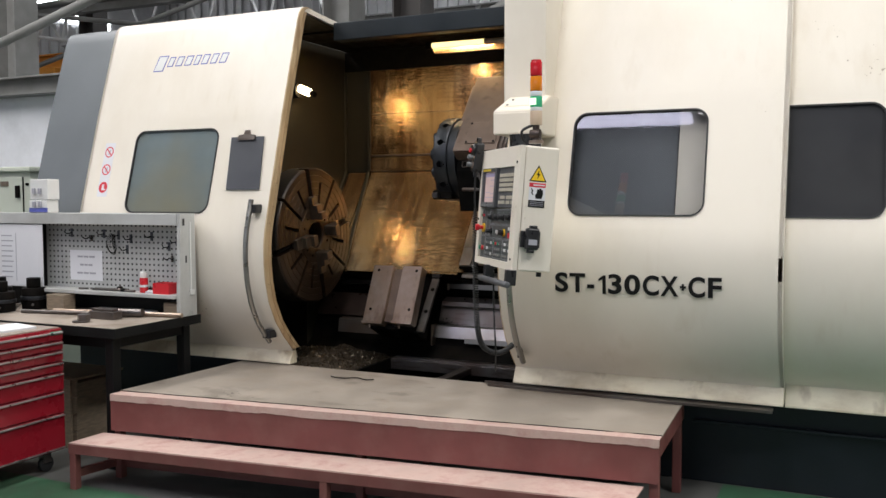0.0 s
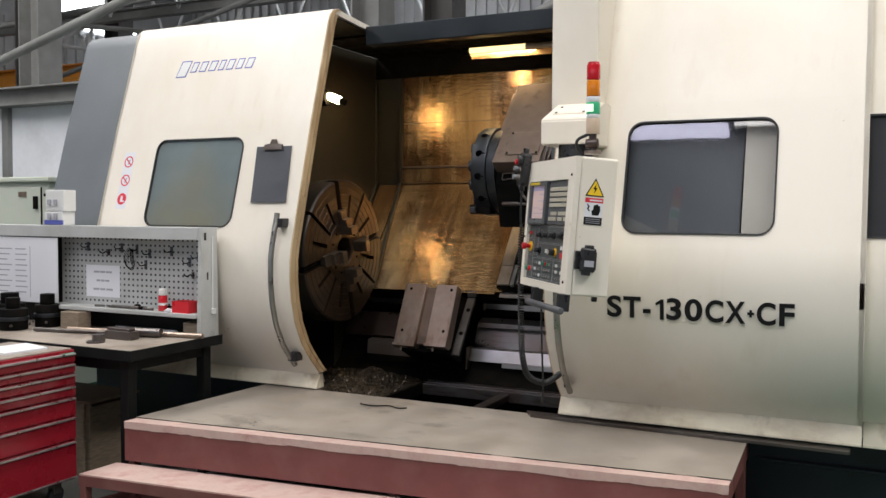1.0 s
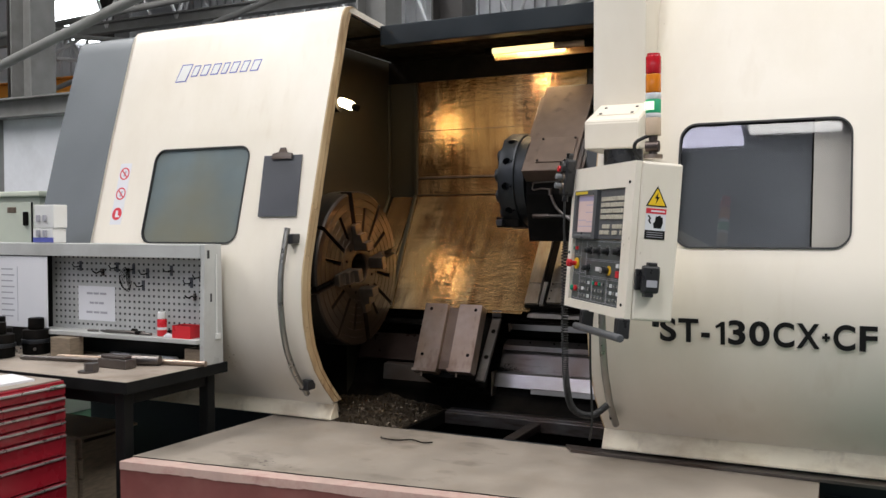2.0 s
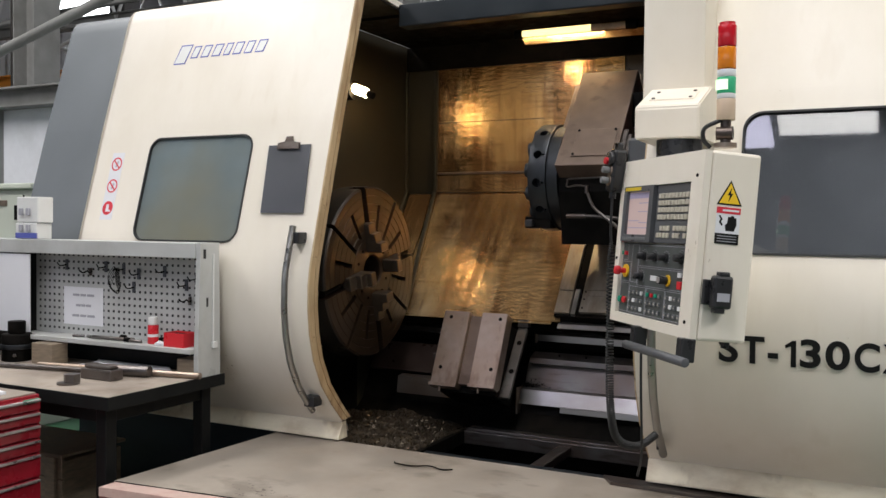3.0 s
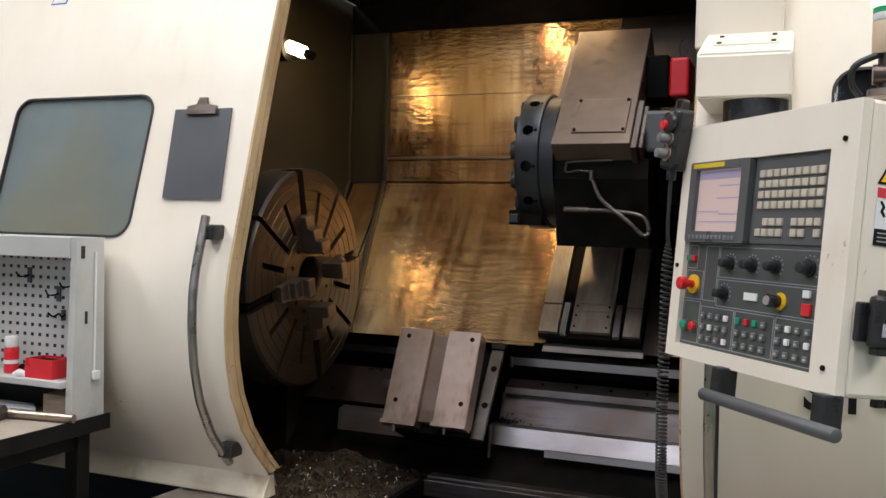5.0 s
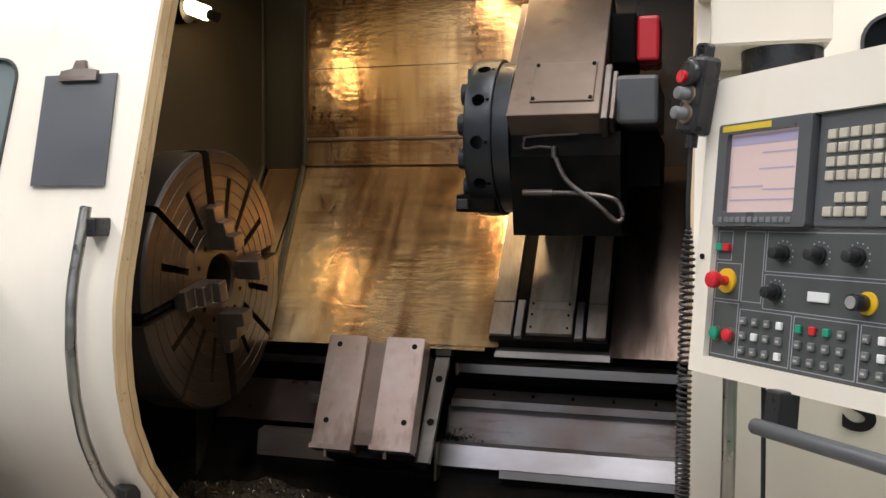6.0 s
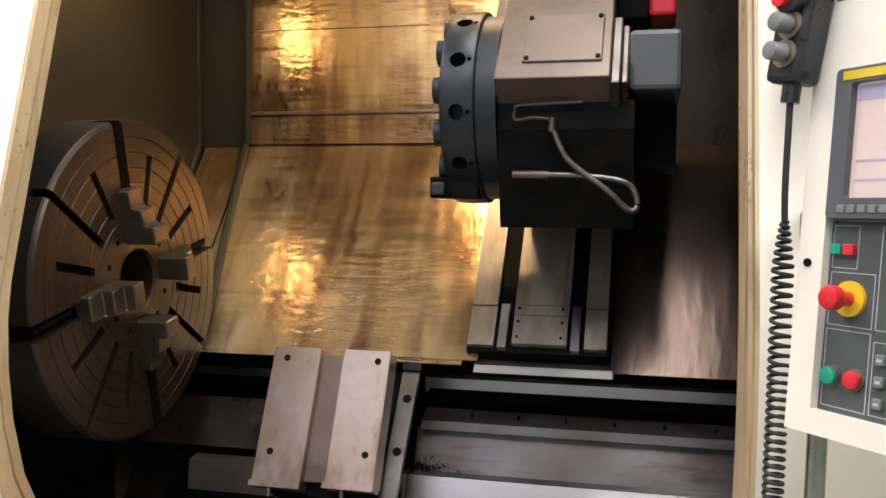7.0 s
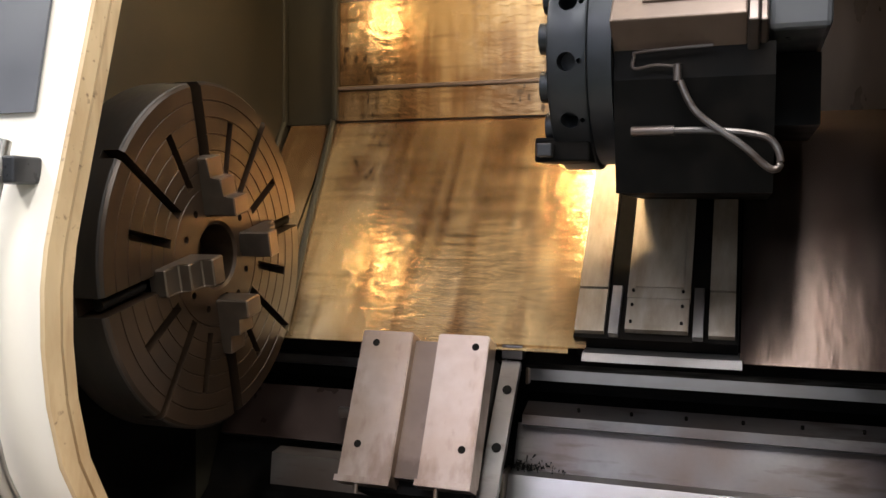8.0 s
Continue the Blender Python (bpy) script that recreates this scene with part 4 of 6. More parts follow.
for x0, x1, za, zb in ((-2.818, -2.680, 0.676, 1.017), (-2.611, -2.478, 0.684, 1.017)):
    b = block_prism(x0, x1, za, zb, 0.0, 0.075)
    bmesh.ops.bevel(b, geom=list(b.edges), offset=0.003, segments=2, affect="EDGES")
    pad = part("slide_pad", b, STEEL, blk, "ground steel slide pad")
    part("pad_foot", block_prism(x0 - 0.004, x1 + 0.002, za - 0.010, za + 0.004, 0.006, 0.06), STEEL, pad, "thin bright edge plate")
    for x, z in (((x1 - 0.032, zb - 0.028), (x1 - 0.032, za + 0.075)) if x0 > -2.7 else ((x0 + 0.042, zb - 0.03), (x0 + 0.04, za + 0.075))):
        y = 5.07 - (1.0 - z) * 0.47
        c = Vector((x, y, z))
        part("bolt_hole", cyl(c - 0.012 * n_out, c + 0.0012 * n_out, 0.0095, 14), BLACK, pad, "dark bolt hole")
    part("grease_nipple", cyl((x0 + 0.045, 4.935, za - 0.005), (x0 + 0.045, 4.93, za - 0.04), 0.006, 10), STEEL, pad, "small steel grease nipple", smooth=True)
part("pad_web", block_prism(-2.682, -2.608, 0.69, 1.005, -0.03, 0.05), BROWNSTEEL, blk, "brown oily web between the pads")
part("support_casting", block_prism(-2.80, -2.495, 0.66, 1.0, -0.07, 0.22), BLACK, blk, "black support casting")
part("bolted_flange", prism([(5.254, 0.93), (5.012, 0.62), (5.03, 0.61), (5.272, 0.92)], -2.492, -2.442), STEEL_DARK, blk, "oily steel bolted flange")
for y, z in ((5.20, 0.861), (5.10, 0.733)):
    c, n_fl = Vector((-2.464, y, z)), Vector((0, -0.788, 0.615))
    part("flange_bolt", cyl(c - 0.012 * n_fl, c + 0.003 * n_fl, 0.0125, 14), BLACK, blk, "dark bolt recess")
part("end_block", box(-2.492, -2.435, 5.245, 5.285, 0.935, 0.972, 0.003), STEEL_DARK, blk, "small bolted steel block")

# ---- cross slide and turret ----
slide = thing("cross_slide", "steel cross slide with covers and dark guide grooves", "cross slide")
part("slide_body", slant_sheet(-2.30, -1.895, 0.985, 1.62, 0.03, 0.10), BLACK, slide, "black slide body")
for x0, x1, za, zb, o, mm, lb in ((-2.297, -2.222, 1.10, 1.60, 0.05, SLIDE_STEEL, "steel side cover"), (-2.297, -2.222, 0.995, 1.097, 0.046, SLIDE_STEEL, "grey side cover"), (-2.170, -2.012, 1.075, 1.60, 0.052, SLIDE_STEEL, "steel centre plate"), (-2.168, -2.014, 0.998, 1.072, 0.056, SLIDE_STEEL, "steel lower plate"), (-2.15, -2.03, 1.10, 1.60, 0.058, SLIDE_STEEL, "raised steel plate"), (-1.965, -1.903, 1.10, 1.60, 0.05, SLIDE_STEEL, "steel side cover"), (-1.965, -1.903, 0.995, 1.097, 0.046, SLIDE_STEEL, "grey side cover"), (-2.208, -2.184, 0.985, 1.10, 0.058, LEDGE, "bright wiper"), (-2.002, -1.978, 0.985, 1.10, 0.058, LEDGE, "bright wiper")):
    part("slide_cover", slant_sheet(x0, x1, za, zb, o, 0.02), mm, slide, lb)
part("slide_foot", prism([(5.30, 0.975), (5.235, 0.965), (5.22, 0.945), (5.30, 0.935)], -2.275, -1.885), LEDGE, slide, "bright steel foot ledge")
for x in (-2.155, -2.03):
    for z in (1.015, 1.055, 1.09):
        c = Vector((x, slant(z), z)) + Vector((0, -0.796, 0.605)) * 0.056
        part("cover_screw", cyl(c, c + Vector((0, -0.796, 0.605)) * 0.005, 0.004, 8), BLACK, slide, "small dark screw")

tur = thing("tool_turret", "brown oily turret head with blue grey tool disc", "tool turret")
U, V = Vector((0, 0.634, 0.773)), Vector((0, 0.773, -0.634))
P0 = Vector((0, 4.815, 1.715))


def head(x0, x1, u0, u1, v0, v1, bevel=0.004):
    bm = bmesh.new()
    m = Matrix(((1, 0, 0, 0), (0, U.y, V.y, P0.y), (0, U.z, V.z, P0.z), (0, 0, 0, 1)))
    return box(x0, x1, u0, u1, v0, v1, bevel, bm=bm, m=m)


part("turret_head", head(-2.155, -1.885, 0, 0.60, 0, 0.42), BROWNSTEEL, tur, "brown oily turret housing")
part("head_side_lip", head(-2.185, -2.155, 0.12, 0.56, 0.03, 0.40), BROWNSTEEL, tur, "brown side lip")
cvp = part("cover_plate", head(-2.092, -1.905, 0.05, 0.215, -0.006, 0.004, 0.003), BROWNSTEEL, tur, "bolted cover plate")
for x in (-2.082, -1.915):
    for u in (0.06, 0.205):
        c = P0 + U * u - V * 0.006
        part("plate_screw", cyl(c + Vector((x, 0, 0)), c + Vector((x, 0, 0)) - V * 0.004, 0.006, 10), BLACK, cvp, "dark screw")
part("end_flange", head(-1.885, -1.862, -0.01, 0.22, 0.01, 0.40), STEEL_DARK, tur, "steel end flange")
part("end_flange", head(-1.862, -1.845, 0.0, 0.20, 0.02, 0.38), STEEL_DARK, tur, "steel end flange")
part("gear_cover", box(-1.845, -1.725, 4.88, 5.30, 1.69, 1.83, 0.012), BEZEL, tur, "grey gear cover")
part("servo_motor", box(-1.885, -1.805, 5.10, 5.32, 1.90, 2.06, 0.008), BLACK, tur, "black servo motor")
part("motor_cap", box(-1.805, -1.735, 5.11, 5.31, 1.91, 2.05, 0.010), BTN_RED, tur, "red motor end cap")
disc = bmesh.new()
TY, TZ, TR = 5.085, 1.675, 0.25
cyl((-2.292, TY, TZ), (-2.205, TY, TZ), TR, 48, bm=disc, bevel=0.008)
dsc = part("tool_disc", disc, TURRET, tur, "blue grey steel tool disc", smooth=True)
cyc = bmesh.new()
for k in range(12):
    a = radians(188 + 30 * k)
    c = Vector((-2.248, TY, TZ))
    d = Vector((0, math.cos(a), math.sin(a)))
    cyl(c + d * (TR - 0.05), c + d * (TR + 0.03), 0.020, 20, bm=cyc)
    cyl(c + d * (TR - 0.02) + Vector((0.028, 0, 0)), c + d * (TR + 0.03) + Vector((0.028, 0, 0)), 0.006, 10, bm=cyc)
cut(dsc, cyc)
for k in range(12):
    a = radians(203 + 30 * k)
    d = Vector((0, math.cos(a), math.sin(a)))
    part("disc_boss", cyl(Vector((-2.312, TY, TZ)) + d * 0.20, Vector((-2.29, TY, TZ)) + d * 0.20, 0.034, 20), TURRET, tur, "round boss on the disc face", smooth=True)
part("index_ring", cyl((-2.205, TY, TZ), (-2.155, TY, TZ), TR - 0.012, 48), TURRET, tur, "dark steel index ring", smooth=True)
part("tool_block", box(-2.335, -2.21, 4.93, 5.02, 1.435, 1.49, 0.006), BLACK, tur, "black tool block")
part("tool_clamp", box(-2.325, -2.29, 4.90, 4.96, 1.445, 1.475, 0.004), PLASTIC, tur, "black tool clamp")
part("carriage_block", prism([(4.93, 1.365), (4.872, 1.60), (4.878, 1.668), (5.5, 1.76), (5.6, 1.365)], -2.152, -1.83), BLACK, tur, "black oily carriage block")
part("carriage_side", prism([(5.1, 1.52), (5.1, 1.68), (5.5, 1.68), (5.5, 1.52)], -1.83, -1.73), BLACK, tur, "black side block")
part("coolant_hose", tube(smoothed([(-2.015, 4.862, 1.593), (-1.98, 4.855, 1.526), (-1.892, 4.85, 1.458), (-1.838, 4.85, 1.410), (-1.819, 4.855, 1.424), (-1.843, 4.86, 1.472), (-1.94, 4.865, 1.489), (-2.055, 4.87, 1.492)], 6), 0.0075, 10), STEEL_DARK, tur, "grey coolant hose", smooth=True)
part("hose_fitting", cyl((-2.113, 4.872, 1.492), (-2.026, 4.868, 1.492), 0.011, 12), STEEL_DARK, tur, "steel hose fitting", smooth=True)
part("hose_fitting", cyl((-2.02, 4.862, 1.593), (-2.02, 4.862, 1.627), 0.009, 12), STEEL_DARK, tur, "steel hose fitting", smooth=True)
part("oil_pipe", tube(smoothed([(-2.02, 4.862, 1.622), (-2.064, 4.86, 1.627), (-2.108, 4.86, 1.622), (-2.108, 4.86, 1.646), (-2.094, 4.858, 1.656), (-1.95, 4.86, 1.662)], 5), 0.0035, 8), STEEL_DARK, tur, "thin bent oil pipe", smooth=True)

# ---- lamps inside the machine ----
tl = thing("tube_light", "warm glowing tube light in a dark sheet fitting", "tube light")
part("glass_tube", cyl((-2.485, 5.25, 2.405), (-2.13, 5.25, 2.405), 0.017, 18), TUBE, tl, "glowing warm tube", smooth=True)
part("end_cap", cyl((-2.525, 5.25, 2.405), (-2.485, 5.25, 2.405), 0.024, 16), BLACK, tl, "black end cap", smooth=True)
part("glass_tube_dim_end", cyl((-2.13, 5.25, 2.405), (-1.96, 5.25, 2.405), 0.017, 18), PEACH, tl, "unlit end of the tube", smooth=True)
part("end_cap", cyl((-1.96, 5.25, 2.405), (-1.91, 5.25, 2.405), 0.024, 16), BLACK, tl, "black end cap", smooth=True)
# sheet strip under the tube, with the tube's glow put into its colour
part("reflector", prism([(5.28, 2.392), (5.315, 2.365), (5.320, 2.369), (5.285, 2.398)], -2.50, -1.80), GOLD, tl, "reflector sheet, golden for the tube's light on it")
sp = thing("work_light", "small round warm work light on the inner wall", "work light")
part("lamp_base", cyl((-3.42, 5.06, 2.15), (-3.36, 5.06, 2.15), 0.05, 20), BLACK, sp, "black lamp base", smooth=True)
part("lamp_glass", cyl((-3.365, 5.06, 2.163), (-3.275, 5.06, 2.128), 0.025, 20, bevel=0.008), BULB, sp, "glowing lamp glass", smooth=True)
part("lamp_cage", cyl((-3.275, 5.06, 2.128), (-3.24, 5.06, 2.114), 0.019, 14), BLACK, sp, "dark lamp tip", smooth=True)
tb = thing("lamp_bracket", "dark flat steel lamp bracket", "bracket")
part("bracket_arm", box(-3.42, -3.36, 5.10, 5.14, 2.12, 2.18, 0.003), BLACK, tb)

# ---- stickers and the slanted maker's mark on the plain door ----
strip = part("warning_strip", plate_mesh([(-4.318, 1.455), (-4.238, 1.455), (-4.238, 1.79), (-4.318, 1.79)], 0.0005, 0.0015, on_face()), PAPER, left, "white strip with three round warning signs")
for z, full in ((1.733, 0), (1.623, 0), (1.513, 1)):
    c = [(-4.278 + 0.034 * math.cos(2 * math.pi * k / 28), z + 0.034 * math.sin(2 * math.pi * k / 28)) for k in range(28)]
    c2 = [(-4.278 + 0.027 * math.cos(2 * math.pi * k / 28), z + 0.027 * math.sin(2 * math.pi * k / 28)) for k in range(28)]
    if full:
        part("round_sign", plate_mesh(c, 0.0015, 0.0022, on_face()), STICKRED, strip, "red round sign")
        part("sign_symbol", plate_mesh([(-4.288, z + 0.018), (-4.272, z + 0.018), (-4.270, z - 0.006), (-4.256, z - 0.012), (-4.256, z - 0.018), (-4.288, z - 0.018)], 0.0022, 0.003, on_face()), PAPER, strip, "white boot symbol")
    else:
        part("round_sign", ring_mesh(c, c2, 0.0015, 0.0022, on_face()), STICKRED, strip, "red ring sign")
        part("sign_bar", plate_mesh([(-4.302, z + 0.018), (-4.297, z + 0.023), (-4.254, z - 0.018), (-4.259, z - 0.023)], 0.0022, 0.003, on_face()), STICKRED, strip, "red diagonal bar")
        part("sign_symbol", plate_mesh([(-4.286, z - 0.014), (-4.276, z - 0.016), (-4.266, z + 0.012), (-4.274, z + 0.016)], 0.0015, 0.002, on_face()), INKGREY, strip, "grey symbol")
marks = [(0.0, 0.085, 0.10), (0.092, 0.05, 0.062), (0.150, 0.055, 0.062), (0.212, 0.058, 0.062), (0.276, 0.045, 0.062), (0.328, 0.055, 0.062), (0.390, 0.052, 0.062), (0.450, 0.058, 0.062)]
for u, w, h in marks:
    u, w = u * 1.12, w * 1.12
    x, z0 = -4.045 + u, (2.232 if h > 0.08 else 2.258)
    sh = 0.30 * h
    quad = [(x, z0), (x + w * 0.8, z0), (x + w * 0.8 + sh, z0 + h), (x + sh, z0 + h)]
    ob = part("maker_mark", plate_mesh(quad, 0.0004, 0.0012, on_face()), LOGOBLUE, left, "blue edged slanted mark")
    g = 0.006
    quad = [(x + g, z0 + g), (x + w * 0.8 - g, z0 + g), (x + w * 0.8 + sh - g, z0 + h - g), (x + sh + g, z0 + h - g)]
    part("mark_fill", plate_mesh(quad, 0.0012, 0.002, on_face()), WHITE, ob, "white fill")

cb_ = thing("clipboard", "dark clipboard with steel clip hanging on the door", "clipboard")
part("board", plate_mesh([(-3.322, 1.492), (-3.092, 1.492), (-3.112, 1.797), (-3.340, 1.797)], 0.004, 0.010, on_face()), CLIPM, cb_)
part("clip", plate_mesh([(-3.285, 1.778), (-3.165, 1.778), (-3.168, 1.806), (-3.205, 1.812), (-3.212, 1.835), (-3.240, 1.835), (-3.247, 1.812), (-3.282, 1.806)], 0.010, 0.022, on_face()), STEEL_DARK, cb_, "dull steel clip")

# ---- pendant arm ----
arm = thing("support_column", "cream painted box column that carries the control pendant", "support column")
part("column", box(-1.622, -1.406, 4.25, 4.62, 1.90, 2.75, 0.006), CREAM, arm)
b = prism([(4.45, 1.935), (4.25, 1.935), (4.035, 1.85), (4.03, 1.84), (4.03, 1.738), (4.45, 1.738)], -1.592, -1.380)
bmesh.ops.bevel(b, geom=list(b.edges), offset=0.005, segments=2, affect="EDGES")
part("arm_foot", b, CREAM, arm, "sloping cream arm foot")
lid = bmesh.new()
lm = Matrix.Translation((-1.486, 4.1425, 1.8925)) @ Matrix.Rotation(math.atan2(0.085, 0.215), 4, "X")
box(-0.075, 0.075, -0.055, 0.055, -0.002, 0.004, 0.003, bm=lid, m=lm)
lid_ob = part("access_plate", lid, CREAM, arm, "small screwed access plate")
for sx in (-0.062, 0.062):
    for sy in (-0.043, 0.043):
        part("plate_screw", cyl(lm @ Vector((sx, sy, 0.003)), lm @ Vector((sx, sy, 0.008)), 0.006, 10), STEEL_DARK, lid_ob, "screw")
part("swivel", cyl((-1.46, 4.11, 1.64), (-1.46, 4.11, 1.742), 0.075, 28), PLASTIC, arm, "black swivel joint", smooth=True)

# ---- control pendant ----
pend = thing("control_pendant", "cream control pendant with screen, keys, knobs and buttons", "control panel")
PR = Vector((0.633, -0.774, 0))
tau = radians(4.5)
NH = Vector((-0.774, -0.633, 0))
PU = Vector((0, 0, 1)) * math.cos(tau) - NH * math.sin(tau)
PN = NH * math.cos(tau) + Vector((0, 0, 1)) * math.sin(tau)
PO = Vector((-1.624, 3.880, 1.148))
PK = 1.0
PM = Matrix(((PR.x, PU.x, PN.x, PO.x), (PR.y, PU.y, PN.y, PO.y), (PR.z, PU.z, PN.z, PO.z), (0, 0, 0, 1)))
PW, PH, PD = 0.529, 0.508, 0.165


def pbox(x0, x1, y0, y1, z0, z1, bevel=0.002):
    return box(x0 * PK, x1 * PK, y0, y1, z0, z1, bevel, bm=bmesh.new(), m=PM)


def pcyl(x, y, z0, z1, r, n=20, r2=None, bevel=0.0):
    return cyl(PM @ Vector((x * PK, y, z0)), PM @ Vector((x * PK, y, z1)), r, n, r2=r2, bevel=bevel)


def pplace(u, v, d):
    return PM @ Vector((u * PK, v, d))


rx0, rx1, ry0, ry1 = 0.036, 0.462, 0.030, 0.425
rect = lambda a, b, c, d: [(a, c), (b, c), (b, d), (a, d)]
hs = part("housing", pbox(0, PW / PK, 0, PH, -PD, -0.022, 0.008), CREAM, pend)
part("door_frame", ring_mesh(rect(0.001, PW / PK - 0.001, 0.001, PH - 0.001), rect(rx0, rx1, ry0, ry1), 0.0, -0.020, pplace), CREAM, pend, "cream front frame")
part("front_panel", pbox(rx0, rx1, ry0, 0.250, -0.022, -0.012, 0.001), PANELG, pend, "dark grey operator panel")
part("key_panel", pbox(0.248, rx1, 0.254, ry1, -0.022, -0.008, 0.002), BEZEL, pend, "grey key panel")
bz = part("screen_bezel", ring_mesh([(0.141 + u, 0.339 + v) for u, v in rounded(0.206, 0.172, 0.006)], [(0.139 + u, 0.342 + v) for u, v in rounded(0.158, 0.132, 0.004)], 0.004, -0.02, pplace), BEZEL, pend, "grey screen bezel")
part("screen", pbox(0.056, 0.222, 0.274, 0.410, -0.02, -0.006, 0), SCREEN, bz, "lit pinkish screen")
part("screen_bar", pbox(0.062, 0.217, 0.388, 0.405, -0.006, -0.0052, 0), SCREENBLUE, bz, "blue bar on the screen")
for vv, ua, ub in ((0.372, 0.135, 0.212), (0.346, 0.130, 0.205), (0.318, 0.066, 0.14), (0.312, 0.14, 0.21), (0.296, 0.066, 0.21)):
    part("screen_line", pbox(ua, ub, vv, vv + 0.0025, -0.006, -0.0053, 0), SCREENBLUE, bz, "thin line on the screen")
part("screen_label", pbox(0.048, 0.16, 0.4115, 0.4215, 0.0035, 0.0050, 0), SCREENYEL, bz, "yellow strip above the screen")
for k in range(12):
    part("soft_key", pbox(0.054 + 0.0138 * k, 0.064 + 0.0138 * k, 0.259, 0.268, 0.003, 0.006, 0.001), KEYG, bz, "small grey soft key")
for r in range(6):
    for c in range(9):
        if r > 3 and c in (4,) or r == 5 and c == 7:
            continue
        u, v = 0.268 + c * 0.0205, 0.398 - r * 0.0205 - (0.012 if r > 3 else 0)
        if c == 0 and r > 3 and r != 5:
            continue
        part("key", pbox(u, u + 0.0155, v - 0.0145, v, -0.009, -0.003, 0.0015), KEYM, pend, "beige key")
# outlined fields
for a, b_, c, d in ((0.040, 0.075, 0.196, 0.246), (0.040, 0.100, 0.130, 0.192), (0.104, 0.150, 0.130, 0.246), (0.154, 0.458, 0.182, 0.246), (0.154, 0.458, 0.122, 0.178), (0.104, 0.218, 0.036, 0.118), (0.222, 0.342, 0.036, 0.118), (0.346, 0.458, 0.036, 0.118), (0.040, 0.100, 0.036, 0.126)):
    part("field_line", ring_mesh(rect(a, b_, c, d), rect(a + 0.0012, b_ - 0.0012, c + 0.0012, d - 0.0012), -0.0115, -0.0125, pplace), INKGREY, pend, "thin grey field outline")
for x, mm in ((0.049, BTN_GREEN), (0.066, BTN_RED)):
    part("push_button", pbox(x - 0.007, x + 0.007, 0.212, 0.224, -0.012, -0.004, 0.001), mm, pend, "lit square push button")
es = part("emergency_stop", pcyl(0.070, 0.162, -0.012, -0.007, 0.0205, 28), BTN_YEL, pend, "yellow ring under the red emergency stop", smooth=True)
part("stop_stem", pcyl(0.070, 0.162, -0.007, 0.012, 0.0085, 20), BTN_RED, es, "red stem", smooth=True)
part("stop_head", pcyl(0.070, 0.162, 0.010, 0.028, 0.0142, 24, bevel=0.005), BTN_RED, es, "red mushroom head", smooth=True)
for x, mm in ((0.054, BTN_GREEN), (0.085, BTN_RED)):
    rb = part("round_button", pcyl(x, 0.072, -0.012, -0.009, 0.0125, 22), STEEL, pend, "button with steel ring", smooth=True)
    part("button_cap", pcyl(x, 0.072, -0.009, 0.0, 0.0102, 22, bevel=0.003), mm, rb, "coloured round cap", smooth=True)
for x, y, s in ((0.190, 0.212, 1.0), (0.262, 0.212, 1.0), (0.332, 0.212, 1.0), (0.425, 0.214, 1.15), (0.180, 0.150, 1.0)):
    kn = part("rotary_knob", pcyl(x, y, -0.012, -0.006, 0.014 * s, 20), PLASTIC, pend, "black rotary knob", smooth=True)
    part("knob_grip", pcyl(x, y, -0.006, 0.014, 0.011 * s, 20, r2=0.009 * s, bevel=0.002), PLASTIC, kn, "black grip", smooth=True)
    for k in range(9):
        a = radians(-40 + 27.5 * k)
        part("dial_tick", pbox(x + 0.020 * s * math.cos(a) - 0.0012, x + 0.020 * s * math.cos(a) + 0.0012, y + 0.020 * s * math.sin(a) - 0.0012, y + 0.020 * s * math.sin(a) + 0.0012, -0.0125, -0.0115, 0), INKGREY, kn, "dial tick")
part("load_meter", pbox(0.248, 0.288, 0.142, 0.157, -0.012, -0.008, 0.001), BTN_WHITE, pend, "small white meter window")
kn = part("override_knob", pcyl(0.355, 0.148, -0.012, -0.009, 0.0165, 26), BTN_YEL, pend, "override knob with yellow dial", smooth=True)
part("knob_grip", pcyl(0.350, 0.148, -0.009, 0.016, 0.0125, 22, bevel=0.002), PLASTIC, kn, "black grip", smooth=True)
part("knob_face", pcyl(0.350, 0.148, 0.016, 0.0175, 0.009, 18), ALU, kn, "bright knob face", smooth=True)
part("lit_button", pbox(0.418, 0.440, 0.128, 0.150, -0.012, -0.006, 0.001), BTN_RED, pend, "red square button")
part("lit_button", pbox(0.418, 0.436, 0.160, 0.174, -0.012, -0.006, 0.001), BTN_WHITE, pend, "white square button")
for bx, cols in ((0.110, 4), (0.229, 4), (0.352, 4)):
    for r in range(3):
        for c in range(cols):
            mm = KEYG
            if bx == 0.110 and (r, c) in ((0, 3), (1, 1), (2, 3)):
                mm = BTN_WHITE
            if bx == 0.229 and r == 0:
                mm = (BTN_GREEN, BTN_RED, BTN_GREEN, KEYG)[c]
            if bx == 0.352 and (r, c) in ((0, 1), (1, 1), (1, 3)):
                mm = BTN_WHITE
            u, v = bx + c * 0.0265, 0.104 - r * 0.024
            kk = part("panel_key", pbox(u + 0.001, u + 0.0125, v - 0.011, v + 0.001, -0.012, -0.006, 0.0015), mm, pend, "small square panel key")
            if mm is KEYG:
                part("key_mark", pbox(u + 0.004, u + 0.010, v - 0.007, v - 0.004, -0.006, -0.0055, 0), KEYM, kk, "white key mark")
for x, y in ((0.495, 0.44), (0.495, 0.045), (0.016, 0.20)):
    part("frame_screw", pcyl(x, y, -0.002, 0.003, 0.005, 10), BLACK, pend, "dark screw")
